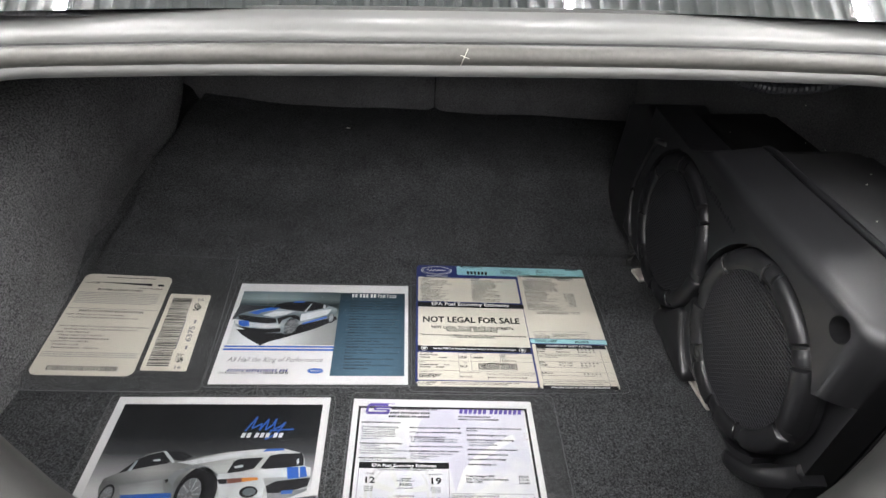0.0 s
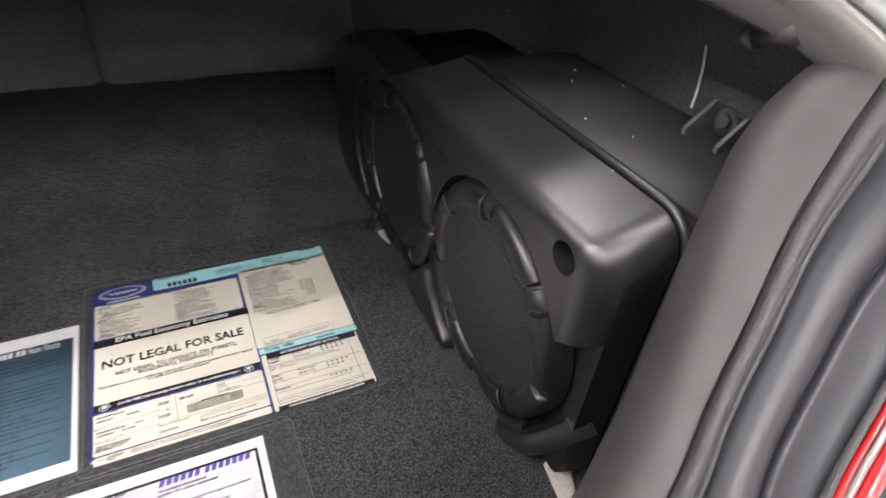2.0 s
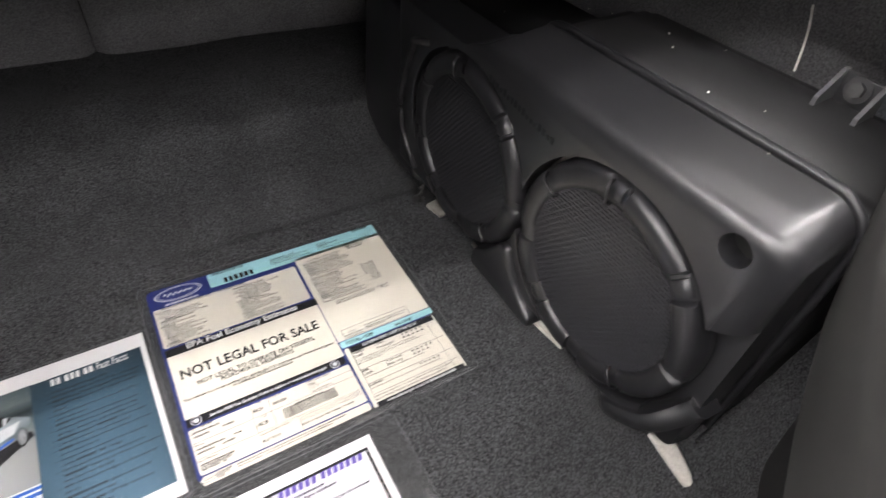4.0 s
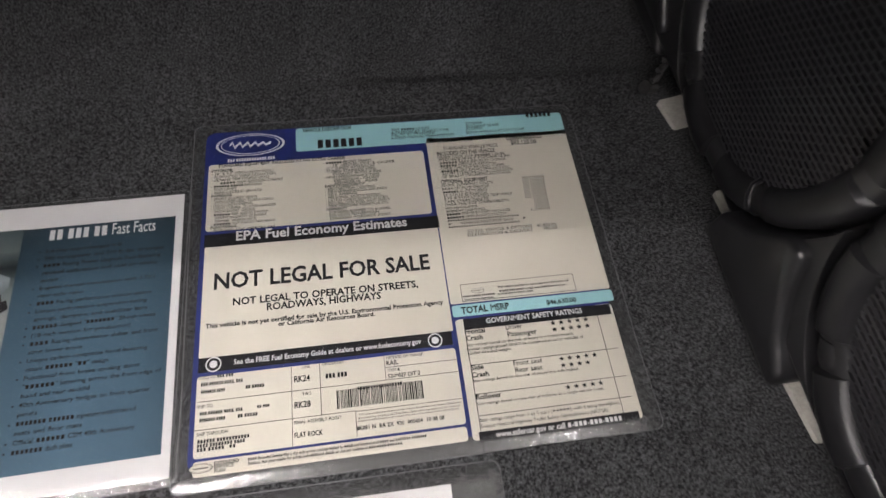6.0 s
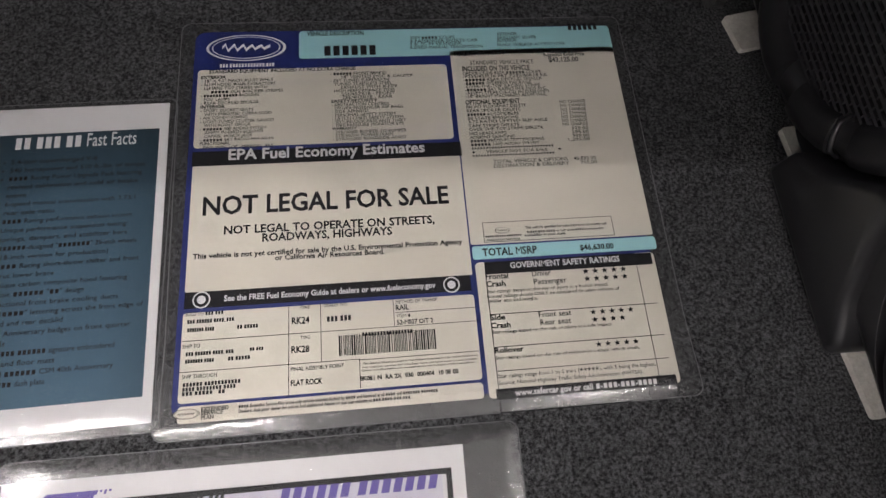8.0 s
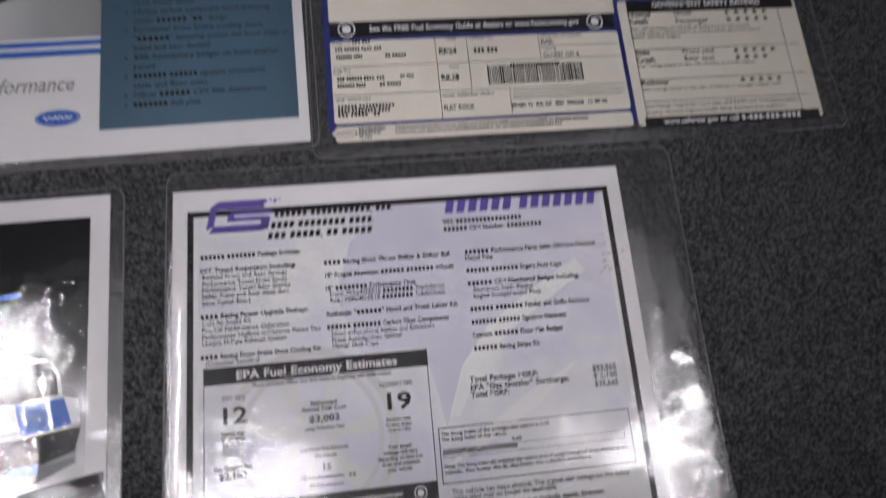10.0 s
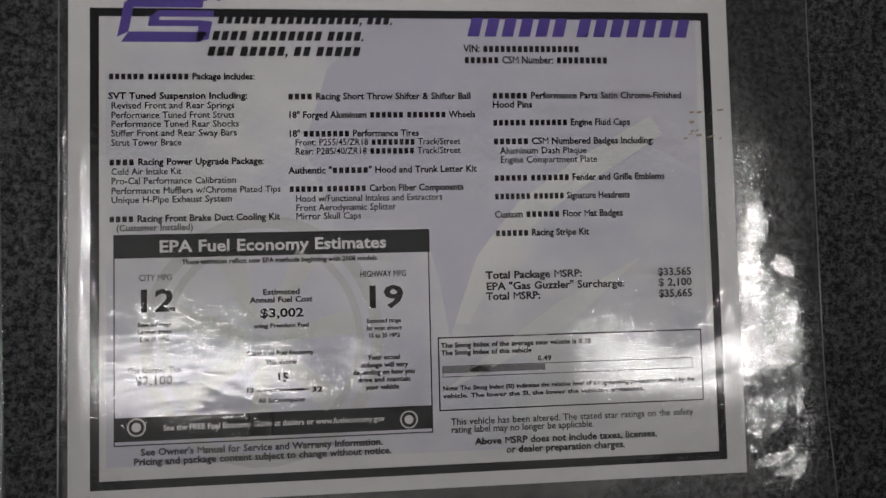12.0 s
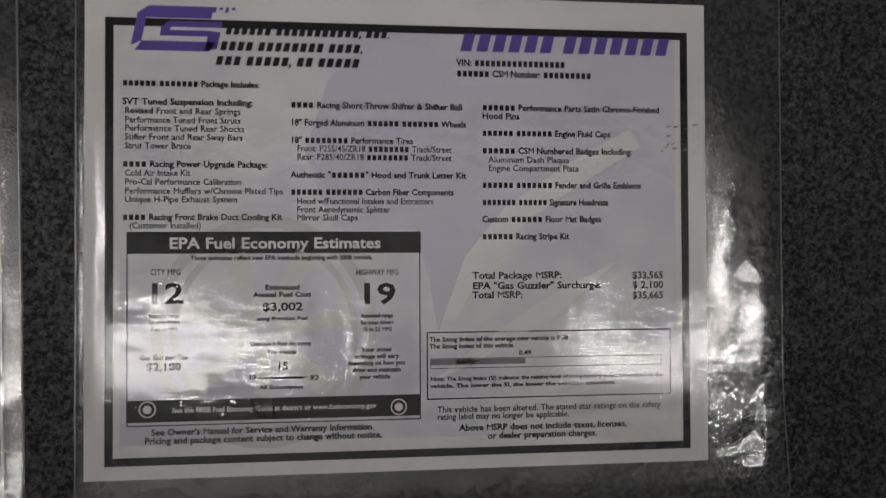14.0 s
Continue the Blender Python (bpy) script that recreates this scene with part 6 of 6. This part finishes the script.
poly(poster, "back_roof", [(96.8, 155.4), (120.4, 154.3), (134.3, 146.7), (124.6, 140.9), (113.0, 141.3)], ink, 3)
poly(poster, "hood_light", [(116.9, 138.1), (146.6, 144.4), (185.7, 150.7), (226.2, 154.5), (217.3, 147.9), (184.5, 143.8), (159.6, 139.1), (137.9, 134.8)], car_pale, 3)
poly(poster, "hood_scoop", [(231.5, 157.8), (253.8, 158.8), (257.3, 155.7), (226.4, 153.8)], blue_ink, 4)
poly(poster, "fender_shade", [(110.6, 113.9), (117.9, 126.1), (137.9, 134.8), (157.1, 132.8), (176.4, 119.5), (174.4, 116.5), (155.7, 127.4), (139.4, 129.7), (123.2, 118.4), (120.6, 104.8)], car_shade, 3)
poly(poster, "flank_shade", [(53.2, 105.4), (105.1, 114.0), (112.5, 96.1), (59.4, 93.1)], car_shade2, 3)
poly(poster, "head_lamp", [(185.7, 121.9), (191.3, 139.9), (197.8, 143.1), (229.6, 145.2), (220.0, 128.6), (205.1, 124.6)], ink, 3)
poly(poster, "lamp_light", [(193.3, 131.9), (204.8, 134.4), (205.6, 131.2), (194.6, 128.8)], car_pale, 4)
poly(poster, "front_grille", [(228.6, 129.2), (238.0, 147.8), (249.3, 150.4), (280.5, 151.6), (284.5, 144.3), (285.7, 133.0), (263.3, 129.9), (234.6, 127.9)], ink, 3)
poly(poster, "emblem", [(275.1, 140.4), (277.5, 143.7), (279.4, 139.1), (278.0, 133.3)], car_pale, 4)
poly(poster, "bumper", [(173.1, 121.1), (206.7, 124.0), (231.9, 126.9), (287.9, 132.0), (296.1, 129.7), (297.3, 117.1), (234.3, 115.4), (240.1, 103.8), (238.2, 83.2), (185.8, 83.8)], car_pale, 3)
poly(poster, "bumper_stripe", [(263.9, 129.9), (279.2, 130.8), (282.6, 114.7), (267.6, 113.3)], blue_ink, 4)
poly(poster, "bumper_stripe", [(281.3, 130.7), (288.8, 131.3), (293.0, 117.1), (283.7, 115.0)], blue_ink, 4)
poly(poster, "lamp_edge", [(175.2, 113.4), (187.7, 114.2), (189.5, 107.2), (179.8, 106.7)], ink, 4)
poly(poster, "red_lamp", [(187.7, 114.2), (207.2, 115.6), (208.6, 109.5), (190.3, 107.2)], brick_ink, 4)
poly(poster, "turn_lamp", [(207.2, 115.6), (227.0, 116.1), (229.2, 112.4), (208.6, 109.5)], amber_ink, 4)
poly(poster, "lower_intake", [(240.9, 103.8), (252.4, 110.4), (293.3, 114.9), (297.6, 114.9), (295.0, 103.3), (269.4, 94.6), (244.4, 93.4)], ink, 3)
poly(poster, "splitter", [(244.6, 92.5), (294.1, 99.7), (295.8, 97.3), (276.1, 88.6), (246.8, 81.7)], car_shade, 3)
poly(poster, "splitter_stripe", [(262.0, 97.0), (277.3, 98.4), (276.7, 93.0), (262.8, 92.3)], blue_ink, 4)
disc(poster, "fog_lamp", 220.1, 95.9, 11.8, 7.9, ink, 4)
disc(poster, "fog_glass", 221.0, 95.9, 8.4, 5.5, car_silver, 5)
poly(poster, "side_stripe", [(59.4, 93.1), (122.3, 95.4), (124.4, 89.0), (61.4, 88.0)], blue_ink, 4)
poly(poster, "side_mark", [(108.1, 113.3), (111.9, 115.1), (113.5, 112.1), (111.3, 108.5)], ink, 4)
disc(poster, "wheel_arch", 152.8, 94.2, 26.5, 37.3, ink, 3)
wheel(poster, 145.3, 93.4, 18.2, 28.9, 3)
wheel(poster, 41.9, 93.3, 8.9, 14.6, 3)
poly(poster, "ground_shade", [(276.9, 86.5), (309.7, 91.0), (309.7, 85.3), (277.1, 76.7)], car_shade, 2)
poly(poster, "small_car", [(277.3, 62.2), (292.1, 65.5), (298.4, 60.9), (292.2, 55.4), (277.4, 56.5)], blue_ink, 2)
poly(poster, "small_car", [(300.9, 52.6), (309.6, 54.0), (309.6, 42.0), (300.9, 41.6)], car_shade, 2)

# the two labels in their pouch
slab("long_label", [(0.012 + a, 0.028 + b) for a, b in rounded_outline(0.146, 0.227, 0.012)], 0.0012, 0.0016, cream, labels, "cream quality label with rounded corners")
slab("barcode_label", [(0.165 + a, 0.040 + b) for a, b in rounded_outline(0.068, 0.172, 0.003)], 0.0012, 0.0016, cream, labels, "cream barcode label")
say(labels, "label_text", "############################", 48, 246, 82, 2.6, ink, True)
poly(labels, "wedge", [(24, 234), (128, 229), (128, 235)], ink, 1)
block(labels, "wedge", 138, 229, 148, 234, ink, 0, 1)
say(labels, "label_text", "CLEANER", 18, 230, 24, 3, ink, True)
say(labels, "label_text", "MORE POLLUTING", 108, 220, 40, 3, ink, True)
say(labels, "label_title", "BUMPER QUALITY LABEL", 44, 213, 74, 4.6, ink, True)
for k in range(7):
    say(labels, "label_text", "#### ##### ### ####### ## ###### #### #### ## ####"[k:], 16, 206 - 4.2 * k, 132 - 8 * (k == 6), 2.0, grey_ink)
block(labels, "label_rule", 14, 168, 157, 168.6, ink, 0, 1)
say(labels, "label_title", "PARTS CONTENT INFORMATION", 34, 160, 100, 4.6, ink, True)
for k, (line, w) in enumerate((("FOR VEHICLES IN THIS CARLINE:", 88), ("   U.S./CANADIAN PARTS CONTENT: 70%", 112), ("", 1), ("", 1), ("NOTE: PARTS CONTENT DOES NOT INCLUDE FINAL ASSEMBLY,", 136), ("      DISTRIBUTION, OR OTHER NON-PARTS COSTS.", 120), ("FOR THIS VEHICLE:", 50), ("   FINAL ASSEMBLY POINT:", 72), ("      #### ####, ########, #.#.#.", 84), ("COUNTRY OF ORIGIN:", 56), ("   ENGINE:  U.S.A.", 44), ("   TRANSMISSION:  MEXICO", 74))):
    if line:
        say(labels, "label_text", line, 18, 152 - 6.6 * k, w, 3.2, ink)
for k in range(3):
    say(labels, "label_text", "##### ### ###### ## ### ####### #### ## ###### ####", 15, 71 - 4 * k, 138, 1.8, grey_ink)
barcode(labels, 34, 37, 100, 9, 110, ink, 1)
pick = random.Random(11)
y = 49.0
while y < 202:
    thick = pick.choice((0.9, 0.9, 1.5, 2.2))
    block(labels, "barcode", 172, y, 204, y + thick, ink, 0, 1)
    y += thick + pick.choice((0.9, 0.9, 1.4, 1.9))
for y in (57, 172):
    for k in range(96):
        if pick.random() < 0.5:
            block(labels, "printed_patch", 211 + 1.5 * (k % 8), y + 1.5 * (k // 8), 212.5 + 1.5 * (k % 8), y + 1.5 + 1.5 * (k // 8), ink, 0, 1)
for y in (44, 196):
    say(labels, "label_number", "16", 212, y, 12, 6, grey_ink, True)
say(labels, "label_number", "6375", 224, 100, 36, 8.5, grey_ink, True, upward=True)
block(labels, "number_bar", 219.5, 84, 223, 92, grey_ink, 0, 1)
block(labels, "number_bar", 219.5, 142, 223, 150, grey_ink, 0, 1)
block(labels, "number_bar", 204, 84, 206, 150, grey_ink, 0, 1)

for (sheet_, name, mat), (v, f) in PRINT.items():
    ob = shell(name, v, f, mat, sheet_)
    if len(f) > 1:
        tagged(ob, kind="stuff")


# ---- small things in and round the trunk ----
def pad(x, y, turn, w, h):
    """A flat off-white felt pad that sticks out under the speaker box."""
    ob = thing("felt_pad", "off-white felt pad under the speaker box", "pad", pose(x, y, 0.0, 0, 0, turn), "felt pads")
    slab("felt", [(a - w / 2, b - h / 2) for a, b in rounded_outline(w, h, 0.003)], -0.002, 0.003, felt_pad, ob)
    return ob


pad(0.404, 0.618, 8, 0.024, 0.07)
pad(0.394, 0.905, 12, 0.034, 0.036)
pad(0.412, 0.785, 6, 0.03, 0.05)


def curled_pad():
    """The pad at the near corner: a tongue that narrows to its tip and curls up a little."""
    ob = thing("felt_pad", "tapered off-white felt tongue under the speaker box", "pad", None, "felt pads")
    spine = smooth_path([(0.432, 0.440, 0.002), (0.424, 0.415, 0.003), (0.417, 0.393, 0.005), (0.409, 0.374, 0.009), (0.405, 0.364, 0.013)], 4)
    n = len(spine) - 1
    verts_ = []
    for k, p in enumerate(spine):
        half = 0.021 - 0.013 * (k / n) - 0.005 * ease((k / n - 0.85) / 0.15)
        for a, up in ((-1, 0), (-0.6, 0.0022), (0.6, 0.0026), (1, 0), (0.6, -0.0015), (-0.6, -0.0015)):
            verts_.append(p + Vector((a * half, a * half * 0.35, up)))
    faces_ = [(6 * k + i, 6 * k + (i + 1) % 6, 6 * k + 6 + (i + 1) % 6, 6 * k + 6 + i) for k in range(n) for i in range(6)]
    faces_ += [tuple(range(6))[::-1], tuple(6 * n + i for i in range(6))]
    shell("felt", verts_, faces_, felt_pad, ob, smooth=True)


curled_pad()
tie = thing("plastic_clip", "black plastic push clip on the carpet", "clip", pose(0.372, 0.935, 0.006))
part("clip_head", rod((0, 0, 0), (-0.012, -0.004, 0.004), 0.007, 12), rubber, tie)
for k in range(4):
    part("clip_barb", rod((0.004 + 0.005 * k, 0.004 + 0.006 * k, 0.012 + 0.008 * k), (-0.006 + 0.005 * k, -0.002 + 0.006 * k, 0.010 + 0.008 * k), 0.003, 8), rubber, tie)
part("clip_shank", rod((0, 0, 0), (0.02, 0.026, 0.042), 0.003, 8), rubber, tie)

strap = thing("hanging_strip", "thin pale plastic strip that hangs behind the speaker box", "strip")
v, f = sweep([Vector(p) for p in smooth_path([(0.634, 0.600, 0.355), (0.640, 0.606, 0.372), (0.645, 0.614, 0.395), (0.652, 0.626, 0.415)], 4)], [(-0.0014, 0), (0.0014, 0.0004), (0.0014, 0.0011), (-0.0014, 0.0007)], True)
shell("strip", v, f, felt_pad, strap, smooth=True)

hose = thing("wire_loom", "grey corrugated wire loom under the shelf", "cable loom")
loom = smooth_path([(0.300, 0.725, 0.492), (0.328, 0.72, 0.477), (0.379, 0.72, 0.472), (0.433, 0.72, 0.481), (0.47, 0.73, 0.497)], 16)
v, f = tube(loom, lambda i: 0.0075 if i % 2 else 0.0062, 10)
shell("loom", v, f, smoke_trim, hose)

for k, (a, b) in enumerate((((-0.036, 0.6345, 0.511), (-0.030, 0.6335, 0.529)), ((-0.037, 0.6340, 0.522), (-0.028, 0.6330, 0.519)))):
    mark = thing("paint_scratch", "pale scratch on the painted gutter", "scratch", None, "gutter scratches")
    part("stroke", rod(a, b, 0.0004, 6), felt_pad, mark)

pick = random.Random(11)
for k in range(16):
    crumb = bmesh.new()
    y = 0.45 + 0.5 * pick.random()
    x = 0.41 + 0.03 * pick.random() if k < 8 else 0.47 + 0.12 * pick.random()
    bmesh.ops.create_icosphere(crumb, subdivisions=1, radius=0.0008 + 0.0007 * pick.random(), matrix=Matrix.Translation((x, y, 0.0)))
    top = (0.344 + 0.024 * (x - 0.36) / 0.076 if x < 0.44 else 0.364) - 0.027 * (y - 0.405) + 0.042 * (x - 0.376) + 0.0005
    for p in crumb.verts:
        p.co.z += top
    tagged(part("dust_speck", crumb, felt_pad), "pale dust speck on the speaker box", "speck", "dust specks")
fluff = bmesh.new()
bmesh.ops.create_icosphere(fluff, subdivisions=2, radius=0.003, matrix=Matrix.Translation((-0.239, 1.292, 0.1025)) @ Matrix.Diagonal((1.8, 0.6, 0.5, 1)))
tagged(part("lint_fleck", fluff, felt_pad), "white lint fleck on the carpet", "lint")

fold = thing("carpet_fold", "folded cut edge of charcoal carpet by the speaker box", "carpet")
v, f = sweep([Vector(p) for p in smooth_path([(0.452, 0.396, 0.003), (0.50, 0.400, 0.008), (0.54, 0.402, 0.030), (0.575, 0.404, 0.075), (0.60, 0.406, 0.13)], 6)], [(-0.06, -0.004), (-0.03, 0.004), (-0.008, 0.012), (0.0, 0.013), (0.003, 0.009), (-0.004, 0.002)])
shell("fold", v, f, carpet, fold, smooth=True)
